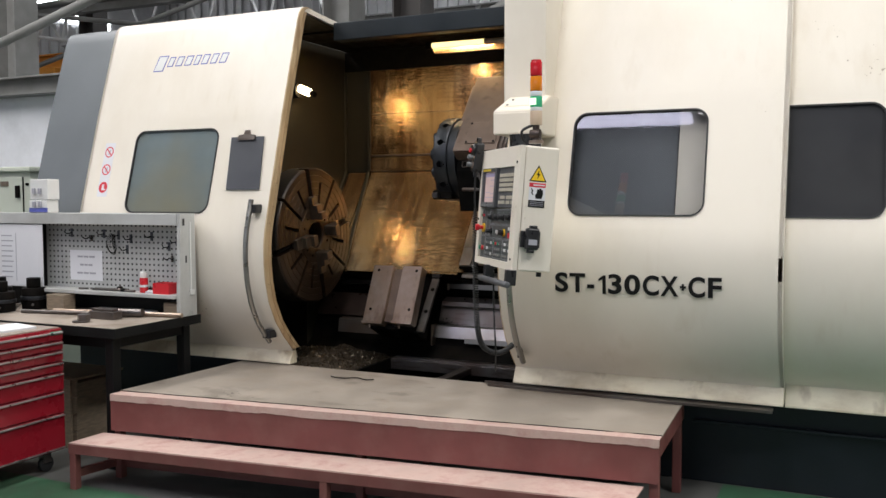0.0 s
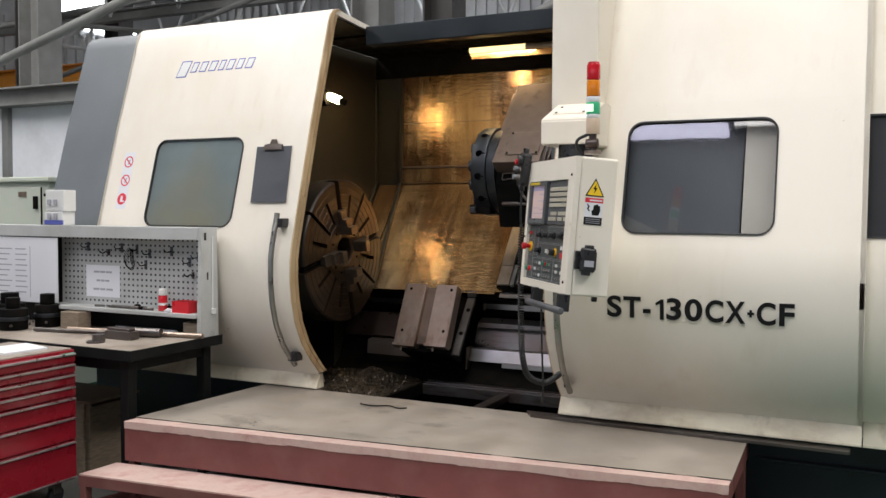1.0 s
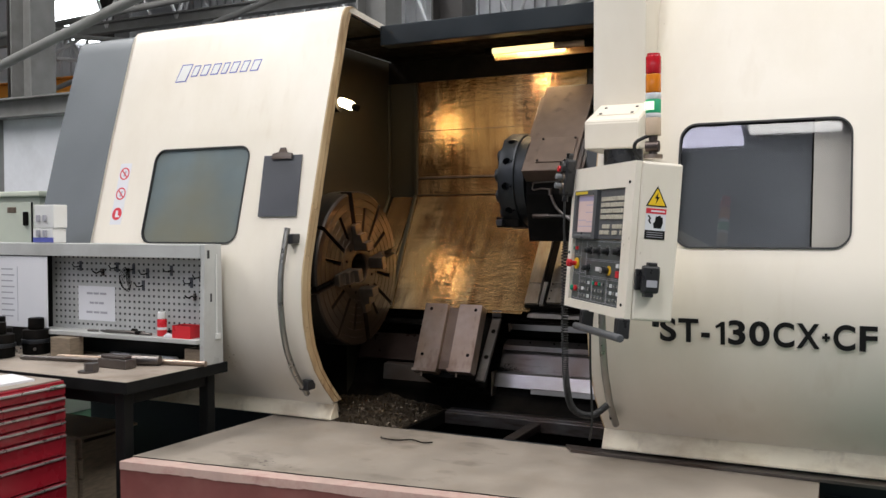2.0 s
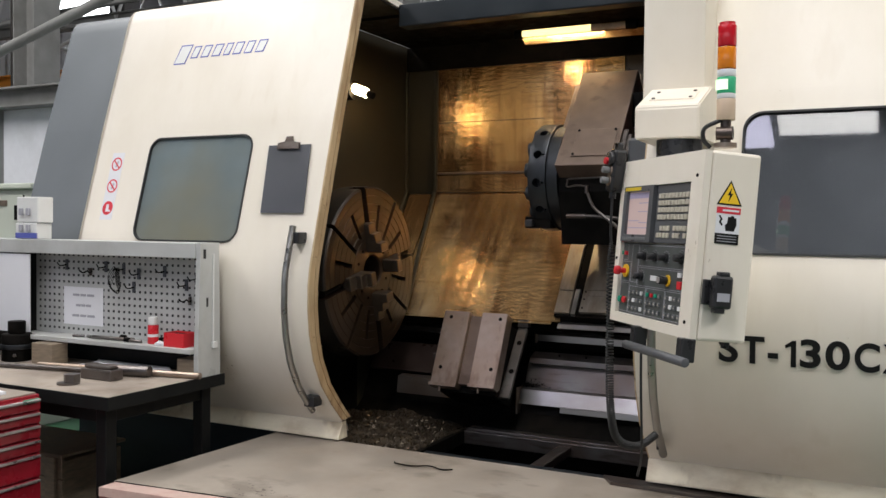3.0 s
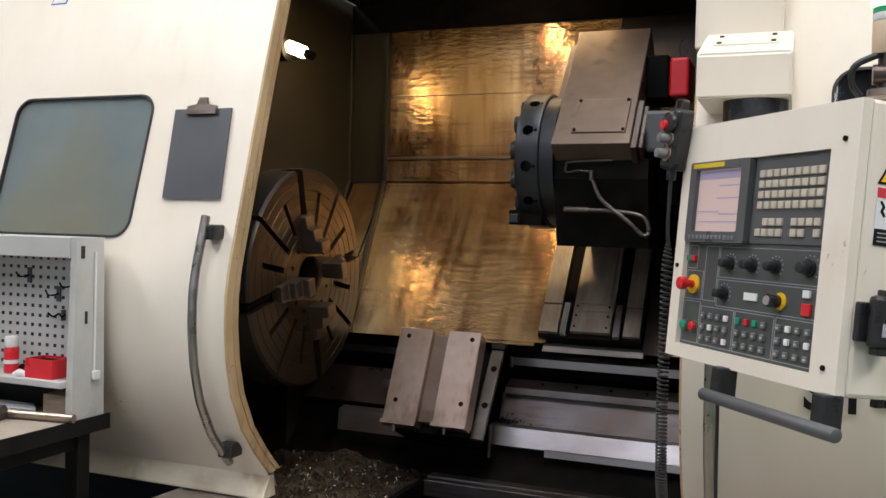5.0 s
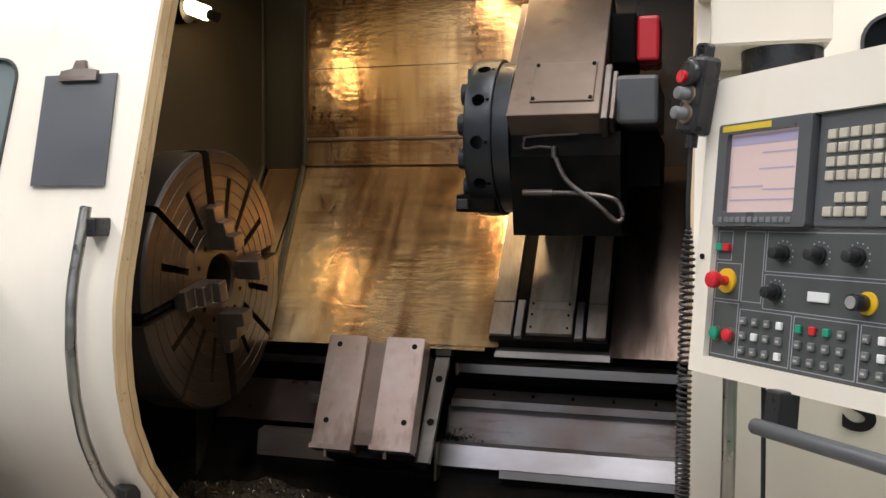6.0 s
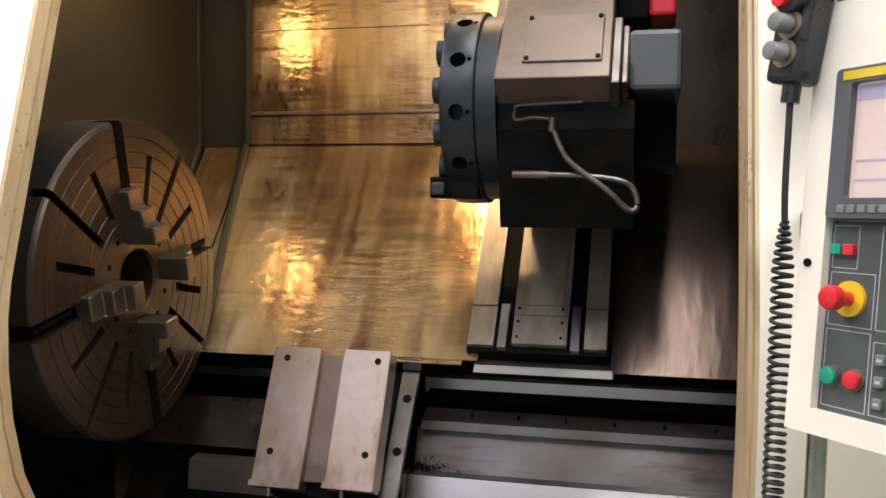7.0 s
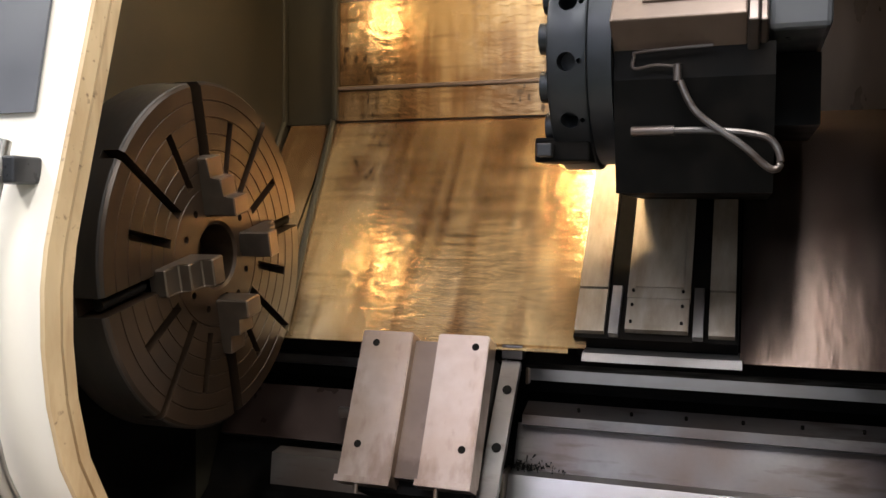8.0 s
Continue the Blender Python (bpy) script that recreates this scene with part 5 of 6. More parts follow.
part("grip_bar", cyl(PM @ Vector((0.20, -0.055, 0.03)), PM @ Vector((0.575, -0.055, 0.03)), 0.0125, 20, bevel=0.003), BEZEL, pend, "dark grey grip bar", smooth=True)
for x in (0.225, 0.515):
    part("bar_bracket", pbox(x - 0.016, x + 0.016, -0.06, 0.004, -0.02, 0.022, 0.004), PLASTIC, pend, "black bar bracket")
# right-hand side of the pendant


def side(u, v, d):
    """u back from the front edge, v up, d out of the side face."""
    return PM @ Vector((PW + d, v, -u))


tri = [(0.043, 0.366), (0.117, 0.366), (0.080, 0.432)]
part("warning_triangle", plate_mesh(tri, 0.0006, 0.0012, side), INK, pend, "black edged warning triangle")
tri2 = [(0.050, 0.370), (0.110, 0.370), (0.080, 0.424)]
part("triangle_fill", plate_mesh(tri2, 0.0012, 0.0018, side), STICKYEL, pend, "yellow triangle field")
part("bolt_symbol", plate_mesh([(0.083, 0.412), (0.072, 0.392), (0.079, 0.392), (0.076, 0.374), (0.088, 0.397), (0.081, 0.397)], 0.0018, 0.0024, side), INK, pend, "black flash symbol")
part("danger_label", plate_mesh(rect(0.045, 0.115, 0.268, 0.360), 0.0006, 0.0012, side), PAPER, pend, "white danger label")
part("label_band", plate_mesh(rect(0.045, 0.115, 0.343, 0.360), 0.0012, 0.0018, side), STICKRED, pend, "red label band")
part("label_text_bar", plate_mesh(rect(0.062, 0.110, 0.349, 0.354), 0.0018, 0.0022, side), PAPER, pend, "plain white bar on the red band")
part("label_black_band", plate_mesh(rect(0.045, 0.115, 0.262, 0.290), 0.0012, 0.0018, side), INK, pend, "black label band")
for v in (0.268, 0.275, 0.282):
    part("label_text_bar", plate_mesh(rect(0.052, 0.108, v, v + 0.002), 0.0018, 0.0022, side), INKGREY, pend, "plain grey text bar")
part("label_symbol", plate_mesh([(0.075, 0.297), (0.100, 0.297), (0.106, 0.315), (0.104, 0.333), (0.098, 0.333), (0.096, 0.338), (0.090, 0.338), (0.087, 0.335), (0.080, 0.335), (0.078, 0.318), (0.072, 0.312)], 0.0012, 0.0018, side), INK, pend, "black glove symbol")
part("label_symbol", plate_mesh([(0.052, 0.336), (0.058, 0.328), (0.054, 0.320), (0.062, 0.310), (0.066, 0.312), (0.060, 0.321), (0.064, 0.328), (0.056, 0.338)], 0.0012, 0.0018, side), INK, pend, "black wavy symbol")


def sbox(u0, u1, v0, v1, d0, d1, bevel=0.003):
    return box(PW + d0, PW + d1, v0, v1, -u1, -u0, bevel, bm=bmesh.new(), m=PM)


so = part("socket", sbox(0.022, 0.105, 0.098, 0.165, 0.0, 0.012), PLASTIC, pend, "black panel socket")
part("socket_body", sbox(0.036, 0.092, 0.090, 0.178, 0.012, 0.040, 0.008), PLASTIC, so, "black socket body")
part("socket_latch", sbox(0.052, 0.082, 0.176, 0.188, 0.014, 0.036), PLASTIC, so, "black latch")
part("socket_latch", sbox(0.045, 0.075, 0.078, 0.092, 0.014, 0.036), PLASTIC, so, "black latch")
part("socket_label", sbox(0.046, 0.082, 0.110, 0.132, 0.040, 0.0415, 0), INKGREY, so, "grey label")
part("cable_tail", box(PW - 0.05, PW - 0.035, -0.02, 0.0, -0.14, -0.12, 0.003, bm=bmesh.new(), m=PM), PLASTIC, pend, "short black cable end")

# signal tower on the pendant
tw = thing("signal_tower", "signal tower with red, orange and lit green lenses", "signal light")
TX, TYY = -1.222, 3.565
zt = 1.662
part("mount_foot", cyl((TX, TYY, zt), (TX, TYY, zt + 0.012), 0.03, 20), STEEL, tw, "steel foot", smooth=True)
part("mount_stem", cyl((TX, TYY, zt + 0.01), (TX, TYY, 1.735), 0.014, 16), STEEL_DARK, tw, "steel stem", smooth=True)
part("mount_knuckle", cyl((TX - 0.022, TYY - 0.005, 1.70), (TX + 0.02, TYY - 0.005, 1.70), 0.018, 16), STEEL_DARK, tw, "steel knuckle", smooth=True)
part("cable", tube(smoothed([(TX - 0.01, TYY - 0.01, 1.735), (TX - 0.05, TYY - 0.02, 1.715), (TX - 0.055, TYY - 0.015, 1.685), (TX - 0.04, TYY, 1.664)], 5), 0.006, 8), RUBBER, tw, "short black cable", smooth=True)
for z0, z1, mm, lb in ((1.735, 1.792, PEACH, "beige base"), (1.792, 1.806, BTN_WHITE, "white band"), (1.806, 1.850, LAMP_G, "lit green lens"), (1.850, 1.870, BTN_WHITE, "white band"), (1.872, 1.930, LAMP_O, "orange lens"), (1.932, 1.988, LAMP_R, "red lens")):
    part("lens" if "lens" in lb else "band", cyl((TX, TYY, z0), (TX, TYY, z1), 0.0245, 24, bevel=0.002), mm, tw, lb, smooth=True)
part("lit_core", cyl((TX - 0.004, TYY - 0.003, 1.815), (TX - 0.004, TYY - 0.003, 1.842), 0.0235, 20), LAMP_GW, tw, "bright lamp core", smooth=True)
part("lens", cyl((TX, TYY, 1.988), (TX, TYY, 1.996), 0.021, 24), LAMP_R, tw, "red lens top", smooth=True)

# handheld jog unit with coiled cord
mpg = thing("jog_handset", "black jog handset with red and grey knobs on a coiled cord", "handset")
MM = Matrix.Translation(PM @ Vector((-0.002, 0.478, 0.024))) @ PM.to_3x3().to_4x4() @ Matrix.Rotation(radians(-8), 4, "Z") @ Matrix.Scale(0.8, 4)
part("case", box(-0.034, 0.030, -0.085, 0.085, -0.03, 0.022, 0.010, bm=bmesh.new(), m=MM), PLASTIC, mpg, "black handset case")
part("hook", ring_mesh([(u, 0.095 + v) for u, v in rounded(0.040, 0.036, 0.010)], [(u, 0.097 + v) for u, v in rounded(0.024, 0.022, 0.006)], 0.010, -0.010, lambda u, v, d: MM @ Vector((u, v, d))), PLASTIC, mpg, "black hook")
jd = part("jog_dial", cyl(MM @ Vector((-0.002, 0.045, 0.02)), MM @ Vector((-0.002, 0.045, 0.038)), 0.023, 24, bevel=0.003), PLASTIC, mpg, "black jog dial", smooth=True)
part("dial_button", cyl(MM @ Vector((-0.008, 0.036, 0.036)), MM @ Vector((-0.008, 0.036, 0.048)), 0.011, 16), BTN_RED, jd, "red button", smooth=True)
for v in (0.0, -0.042):
    kn = part("selector_ring", cyl(MM @ Vector((0, v, 0.02)), MM @ Vector((0, v, 0.026)), 0.017, 20), STEEL, mpg, "steel selector ring", smooth=True)
    part("selector_knob", cyl(MM @ Vector((0, v, 0.026)), MM @ Vector((0, v, 0.056)), 0.011, 18, bevel=0.002), KEYG, kn, "grey selector knob", smooth=True)
part("cord_gland", cyl(MM @ Vector((0.004, -0.08, 0.0)), MM @ Vector((0.006, -0.112, 0.0)), 0.011, 14), PLASTIC, mpg, "black gland", smooth=True)
bx_, by_, bz_ = MM @ Vector((0.006, -0.11, 0.0))
part("straight_cord", tube(smoothed([(bx_, by_, bz_), (bx_ - 0.003, by_, bz_ - 0.10), (bx_ - 0.002, by_ + 0.004, 1.395)], 6), 0.0042, 8), RUBBER, mpg, "black cord", smooth=True)
coil = []
axis = smoothed([(bx_ - 0.002, by_ + 0.004, 1.395), (bx_ - 0.004, by_ + 0.01, 1.20), (bx_ - 0.006, by_ + 0.02, 1.0), (bx_ - 0.004, by_ + 0.04, 0.83), (bx_ + 0.004, by_ + 0.10, 0.735), (bx_ + 0.05, by_ + 0.18, 0.70), (bx_ + 0.10, by_ + 0.23, 0.735)], 60)
TURNS = 135
for i, p in enumerate(axis):
    t = i / (len(axis) - 1)
    a = 2 * math.pi * TURNS * (0.75 * t + 0.25 * t * t)
    d = (axis[min(i + 1, len(axis) - 1)] - axis[max(i - 1, 0)]).normalized()
    s = d.cross(Vector((0.3, 1, 0.2))).normalized()
    coil.append((p, s, s.cross(d), a, t))
pts = []
for i in range(len(coil) - 1):
    p, s, u, a, t = coil[i]
    q, s2, u2, a2, t2 = coil[i + 1]
    for k in range(5):
        f = k / 5
        aa = a + (a2 - a) * f
        r = 0.0112 * min(1, 0.3 + t * 12)
        pts.append(p.lerp(q, f) + r * (math.cos(aa) * s + math.sin(aa) * u))
part("coiled_cord", tube(pts, 0.0027, 6), RUBBER, mpg, "black coiled cord", smooth=True)
cable = thing("pendant_cable", "thin black cable hanging below the pendant", "cable")
c0 = PM @ Vector((0.13, 0.0, -0.05))
part("cable_run", tube(smoothed([c0, c0 + Vector((0.002, 0.0, -0.2)), c0 + Vector((0.0, 0.03, -0.40)), c0 + Vector((-0.03, 0.1, -0.50))], 8), 0.004, 8), RUBBER, cable, smooth=True)

# ---- platform ----
plat = thing("step_platform", "red painted steel platform with worn deck and a lower step", "platform")
FL, FR, BR, BL = (-3.42, 3.43), (-0.742, 3.71), (-0.765, 4.44), (-3.375, 4.44)
dz = 0.462


def lerp2(a, b, t):
    return (a[0] + (b[0] - a[0]) * t, a[1] + (b[1] - a[1]) * t)


fA, fB = lerp2(FL, BL, 0.075), lerp2(FR, BR, 0.085)
part("deck_plate", slab([(fA[0] - 0.006, fA[1]), (fB[0] + 0.004, fB[1]), BR, BL], dz - 0.004, dz + 0.004), PLATE, plat, "worn grey brown deck plate")
part("nosing_seam", tube([(fA[0] + (fB[0] - fA[0]) * k / 60, fA[1] + (fB[1] - fA[1]) * k / 60 + 0.006 * noise.noise(Vector((k * 0.31, 2, 0))), dz + 0.002 + 0.0015 * noise.noise(Vector((k * 0.5, 7, 0)))) for k in range(61)], 0.0022, 6), BLACK, plat, "dark uneven seam")
part("nosing", slab([FL, FR, fB, fA], dz - 0.03, dz), PINK_EDGE, plat, "worn pinkish nosing strip")
wear = bmesh.new()
tops, lows = [], []
for k in range(121):
    x, y = lerp2(FL, FR, k / 120)
    drop = 0.034 + 0.007 * noise.noise(Vector((k * 0.11, 3, 1))) + 0.004 * noise.noise(Vector((k * 0.6, 5, 2)))
    tops.append([wear.verts.new((x, y - o, dz - 0.001)) for o in (0.0015, -0.004)])
    lows.append([wear.verts.new((x, y - o, dz - drop)) for o in (0.0015, -0.004)])
for a, b, c, d in zip(tops, tops[1:], lows, lows[1:]):
    wear.faces.new((a[0], b[0], d[0], c[0]))
    wear.faces.new((a[0], a[1], b[1], b[0]))
    wear.faces.new((c[0], d[0], d[1], c[1]))
part("worn_lip", wear, PINK_EDGE, plat, "rubbed pinkish front lip")
part("fascia", slab([(FL[0], FL[1] + 0.002), (FR[0], FR[1] + 0.002), (FR[0], FR[1] + 0.012), (FL[0], FL[1] + 0.012)], dz - 0.185, dz - 0.03), RED_PAINT, plat, "red painted front plate")
part("frame_bar", slab([lerp2(FL, BL, 0.02), lerp2(FL, BL, 0.02 + 0.9), (BL[0] + 0.04, BL[1] - 0.08), (FL[0] + 0.04, FL[1] + 0.02)], dz - 0.08, dz - 0.03), RED_PAINT, plat, "red frame bar")
part("frame_bar", slab([(FR[0], FR[1] + 0.013), (BR[0], BR[1]), (BR[0] - 0.04, BR[1]), (FR[0] - 0.04, FR[1] + 0.013)], dz - 0.08, dz - 0.006), RED_PAINT, plat, "red frame bar")
for (x, y) in ((FR[0] - 0.045, FR[1] + 0.02), (BR[0] - 0.045, BR[1] - 0.06), (BL[0] + 0.005, BL[1] - 0.06), (FL[0] + 0.005, FL[1] + 0.02), (-2.1, 3.6), (-2.1, 4.3)):
    part("leg", box(x, x + 0.04, y, y + 0.04, FLOOR, dz - 0.03, 0.004), RED_PAINT, plat, "red square leg")
SFL, SFR = (-3.475, 3.215), (-0.80, 3.49)
sz = 0.262
part("step_tread", slab([SFL, SFR, (FR[0] - 0.06, FR[1] - 0.004), (FL[0] - 0.045, FL[1] - 0.004)], sz - 0.006, sz), PINK_EDGE, plat, "worn pinkish step tread")
part("step_edge", slab([(SFL[0], SFL[1] - 0.003), (SFR[0], SFR[1] - 0.003), (SFR[0], SFR[1] + 0.035), (SFL[0], SFL[1] + 0.035)], sz - 0.052, sz - 0.006), RED_PAINT, plat, "red step edge bar")
part("step_bar", slab([(SFL[0], SFL[1] + 0.036), (SFL[0] + 0.035, SFL[1] + 0.036), (FL[0] - 0.01, FL[1]), (FL[0] - 0.045, FL[1])], sz - 0.05, sz - 0.006), RED_PAINT, plat, "red step side bar")
for t in (0.0, 0.5, 0.985):
    x, y = lerp2(SFL, SFR, t)
    part("step_leg", box(x, x + 0.038, y, y + 0.038, FLOOR, sz - 0.05, 0.004), RED_PAINT, plat, "red square step leg")
x, y = SFL
part("floor_bar", slab([(x, y + 0.04), (x + 0.035, y + 0.04), (FL[0] + 0.02, FL[1] + 0.05), (FL[0] - 0.015, FL[1] + 0.05)], FLOOR + 0.06, FLOOR + 0.095), RED_PAINT, plat, "red lower bar")
part("floor_bar", slab([(FL[0], FL[1] + 0.05), (FR[0], FR[1] + 0.05), (FR[0], FR[1] + 0.085), (FL[0], FL[1] + 0.085)], FLOOR + 0.05, FLOOR + 0.10), RED_PAINT, plat, "red lower bar")
part("mat_strip", slab([(-1.75, 4.36), (-0.36, 4.33), (-0.36, 4.40), (-1.80, 4.44)], dz + 0.006, dz + 0.018), STEEL_DARK, plat, "dark strip along the door")
bit = thing("wire_scrap", "bent scrap of dark wire lying on the deck", "wire")
part("wire", tube(smoothed([(-2.62, 4.235, dz + 0.010), (-2.60, 4.21, dz + 0.012), (-2.53, 4.215, dz + 0.009), (-2.46, 4.235, dz + 0.013), (-2.40, 4.225, dz + 0.009), (-2.36, 4.245, dz + 0.010)], 6), 0.003, 8), BLACK, bit, smooth=True)

# ---- tool cabinet ----
cab = thing("tool_cabinet", "red enamel roller tool cabinet with eight drawers", "tool cabinet")
cx1, cy0, cy1, cz0, cz1 = -3.75, 2.75, 3.455, 0.135, 0.772
part("body", box(cx1 - 0.47, cx1 - 0.02, cy0, cy1, cz0, cz1, 0.005), CAB_RED, cab)
part("top_mat", box(cx1 - 0.46, cx1 - 0.03, cy0 + 0.01, cy1 - 0.01, cz1, cz1 + 0.006, 0.002), BENCH_TOP, cab, "grey top mat")
zs = [0.765, 0.712, 0.662, 0.605, 0.548, 0.452, 0.335, 0.145]
for za, zb in zip(zs[1:], zs):
    d = part("drawer", box(cx1 - 0.02, cx1, cy0 + 0.012, cy1 - 0.012, za + 0.004, zb - 0.004, 0.003), CAB_RED, cab, "red drawer front")
    part("drawer_pull", box(cx1 - 0.002, cx1 + 0.014, cy0 + 0.015, cy1 - 0.02, zb - 0.016, zb - 0.006, 0.003), ALU, d, "bright metal drawer pull")
part("foot_trim", box(cx1 - 0.02, cx1 + 0.002, cy0 + 0.012, cy1 - 0.012, 0.148, 0.156, 0.001), ALU, cab, "bright foot trim")
part("badge", box(cx1 - 0.001, cx1 + 0.003, cy1 - 0.09, cy1 - 0.02, 0.745, 0.762, 0.001), BTN_GREEN, cab, "small green badge")
for x in (cx1 - 0.42, cx1 - 0.07):
    for y in (cy0 + 0.07, cy1 - 0.08):
        c = part("caster", cyl((x - 0.012, y, FLOOR + 0.042), (x + 0.012, y, FLOOR + 0.042), 0.042, 22, bevel=0.003), RUBBER, cab, "black caster wheel", smooth=True)
        part("fork", box(x - 0.022, x + 0.022, y - 0.025, y + 0.02, FLOOR + 0.05, cz0, 0.003), STEEL_DARK, c, "steel fork")
pad_ = thing("note_pad", "white note pad lying on the tool cabinet", "note pad")
part("sheets", slab([(-4.08, 3.18), (-3.86, 3.14), (-3.84, 3.36), (-4.05, 3.41)], cz1 + 0.006, cz1 + 0.016), PAPER, pad_)

# ---- work bench with pegboard ----
bench = thing("work_bench", "dirty steel work bench with dark legs", "work bench")
bx1, by0, by1, bz = -3.46, 3.51, 4.165, 0.775
part("bench_top", box(-5.6, bx1, by0, by1, bz - 0.045, bz, 0.006), BENCH_TOP, bench, "dirty brown bench top")
part("edge_rail", box(-5.6, bx1 + 0.003, by0 - 0.006, by0 + 0.002, bz - 0.05, bz + 0.002, 0.002), BENCH_FRAME, bench, "dark edge rail")
part("edge_rail", box(bx1 - 0.001, bx1 + 0.006, by0 - 0.004, by1, bz - 0.05, bz + 0.002, 0.002), BENCH_FRAME, bench, "dark edge rail")
for x in (bx1 - 0.10, -5.4):
    for y in (by0 + 0.03, by1 - 0.09):
        part("bench_leg", box(x, x + 0.055, y, y + 0.055, FLOOR, bz - 0.045, 0.004), BENCH_FRAME, bench, "dark square leg")
part("cross_rail", box(bx1 - 0.09, bx1 - 0.055, by0 + 0.085, by1 - 0.09, bz - 0.11, bz - 0.05, 0.003), BENCH_FRAME, bench, "dark cross rail")
part("cross_rail", box(-5.35, bx1 - 0.1, by0 + 0.04, by0 + 0.075, bz - 0.11, bz - 0.05, 0.003), BENCH_FRAME, bench, "dark front rail")
hutch = thing("pegboard_hutch", "light grey perforated tool panel hutch on the bench", "pegboard")
hx1 = -3.465
part("side_panel", prism([(4.005, bz), (4.005, 0.86), (4.018, 1.30), (4.018, 1.357), (4.135, 1.357), (4.145, bz)], hx1 - 0.025, hx1), BENCH_GREY, hutch, "light grey side panel")
part("top_fascia", box(-5.5, hx1 - 0.026, 4.012, 4.030, 1.290, 1.357, 0.003), BENCH_GREY, hutch, "light grey top fascia")
part("top_sheet", box(-5.5, hx1 - 0.026, 4.030, 4.135, 1.340, 1.357, 0.002), BENCH_GREY, hutch, "light grey top sheet")
peg = part("perforated_panel", box(-4.62, hx1 - 0.026, 4.118, 4.124, 0.90, 1.34, 0), BENCH_GREY, hutch, "light grey perforated panel")
part("solid_back", box(-5.5, -4.62, 4.126, 4.136, bz, 1.34, 0), BENCH_FRAME, hutch, "dark back panel")
part("back_sheet", box(-4.62, hx1 - 0.026, 4.136, 4.142, bz, 1.34, 0), BENCH_FRAME, hutch, "dark back sheet")
holes = bmesh.new()
NX, NZ = 33, 13
for i in range(NX):
    for j in range(NZ):
        u, v = -4.59 + i * 0.0335, 0.925 + j * 0.0325
        s = 0.0055
        q = [holes.verts.new((u + a * s, 4.1165, v + b * s)) for a, b in ((-1, -1), (1, -1), (1, 1), (-1, 1))]
        r = [holes.verts.new((u + a * s, 4.1185, v + b * s)) for a, b in ((-1, -1), (1, -1), (1, 1), (-1, 1))]
        holes.faces.new(q)
        for k in range(4):
            holes.faces.new((q[k], q[(k + 1) % 4], r[(k + 1) % 4], r[k]))
part("perforation", holes, RUBBER, hutch, "rows of dark square peg holes", weld=False)["kind"] = "stuff"
shelf = part("shelf", box(-4.62, hx1 - 0.026, 3.985, 4.118, 0.878, 0.900, 0.003), BENCH_GREY, hutch, "light grey shelf")
part("slot", box(hx1 - 0.001, hx1 + 0.002, 4.055, 4.065, 1.08, 1.12, 0), RUBBER, hutch, "dark slot")
part("slot", box(hx1 - 0.001, hx1 + 0.002, 4.035, 4.050, 1.29, 1.33, 0), RUBBER, hutch, "dark slot")
part("side_cord", tube([(hx1 + 0.004, 4.095, 1.31), (hx1 + 0.004, 4.095, 0.92)], 0.004, 8), WHITE, hutch, "thin white cord")
part("side_bracket", box(hx1, hx1 + 0.012, 4.085, 4.115, 0.895, 0.925, 0.003), WHITE, hutch, "small white bracket")
note = thing("paper_notice", "white paper notice pinned on the pegboard", "notice")
part("sheet", box(-4.42, -4.153, 4.1145, 4.1155, 0.946, 1.129, 0), PAPER, note)
for z, w in ((1.09, 0.14), (1.04, 0.10), (0.99, 0.15)):
    for f0, f1 in ((0.0, 0.3), (0.36, 0.62), (0.68, 1.0)):
        part("text_bar", box(-4.286 - w / 2 + w * f0, -4.286 - w / 2 + w * f1, 4.1135, 4.1145, z - 0.0055, z + 0.0055, 0), INKGREY, note, "plain grey text bar")
chart = thing("paper_chart", "white framed chart sheet standing on the bench", "chart")
part("sheet", box(-5.12, -4.545, 4.02, 4.026, 0.90, 1.285, 0.002), PAPER, chart)
for k in range(9):
    part("text_bar", box(-5.10, -4.93 - 0.02 * (k % 3), 4.0185, 4.02, 1.21 - k * 0.032, 1.217 - k * 0.032, 0), INKGREY, chart, "plain grey text bar")
    part("text_bar", box(-4.90, -4.81 + 0.012 * (k % 2), 4.0185, 4.02, 1.21 - k * 0.032, 1.217 - k * 0.032, 0), INKGREY, chart, "plain grey text bar")
part("column_line", box(-4.775, -4.772, 4.0185, 4.02, 0.93, 1.23, 0), INKGREY, chart, "grey column line")
for u, v, L in ((-4.40, 1.235, 0.03), (-4.135, 1.232, 0.034), (-4.02, 1.225, 0.03), (-3.925, 1.205, 0.036), (-3.955, 1.142, 0.036), (-3.765, 1.222, 0.03), (-3.635, 1.165, 0.038), (-3.575, 1.195, 0.03)):
    hk = thing("peg_hook", "small dark steel peg hook on the pegboard", "hook", "hooks on the pegboard")
    part("plate", box(u - 0.009, u + 0.009, 4.112, 4.116, v - 0.026, v + 0.026, 0.001), CLIPM, hk, "small grey plate")
    part("prong", tube(smoothed([(u, 4.112, v), (u - 0.004, 4.092, v - 0.004), (u - 0.01, 4.078, v - 0.002), (u - 0.014, 4.07, v + L * 0.4)], 4), 0.0028, 6), BLACK, hk, "bent prong", smooth=True)
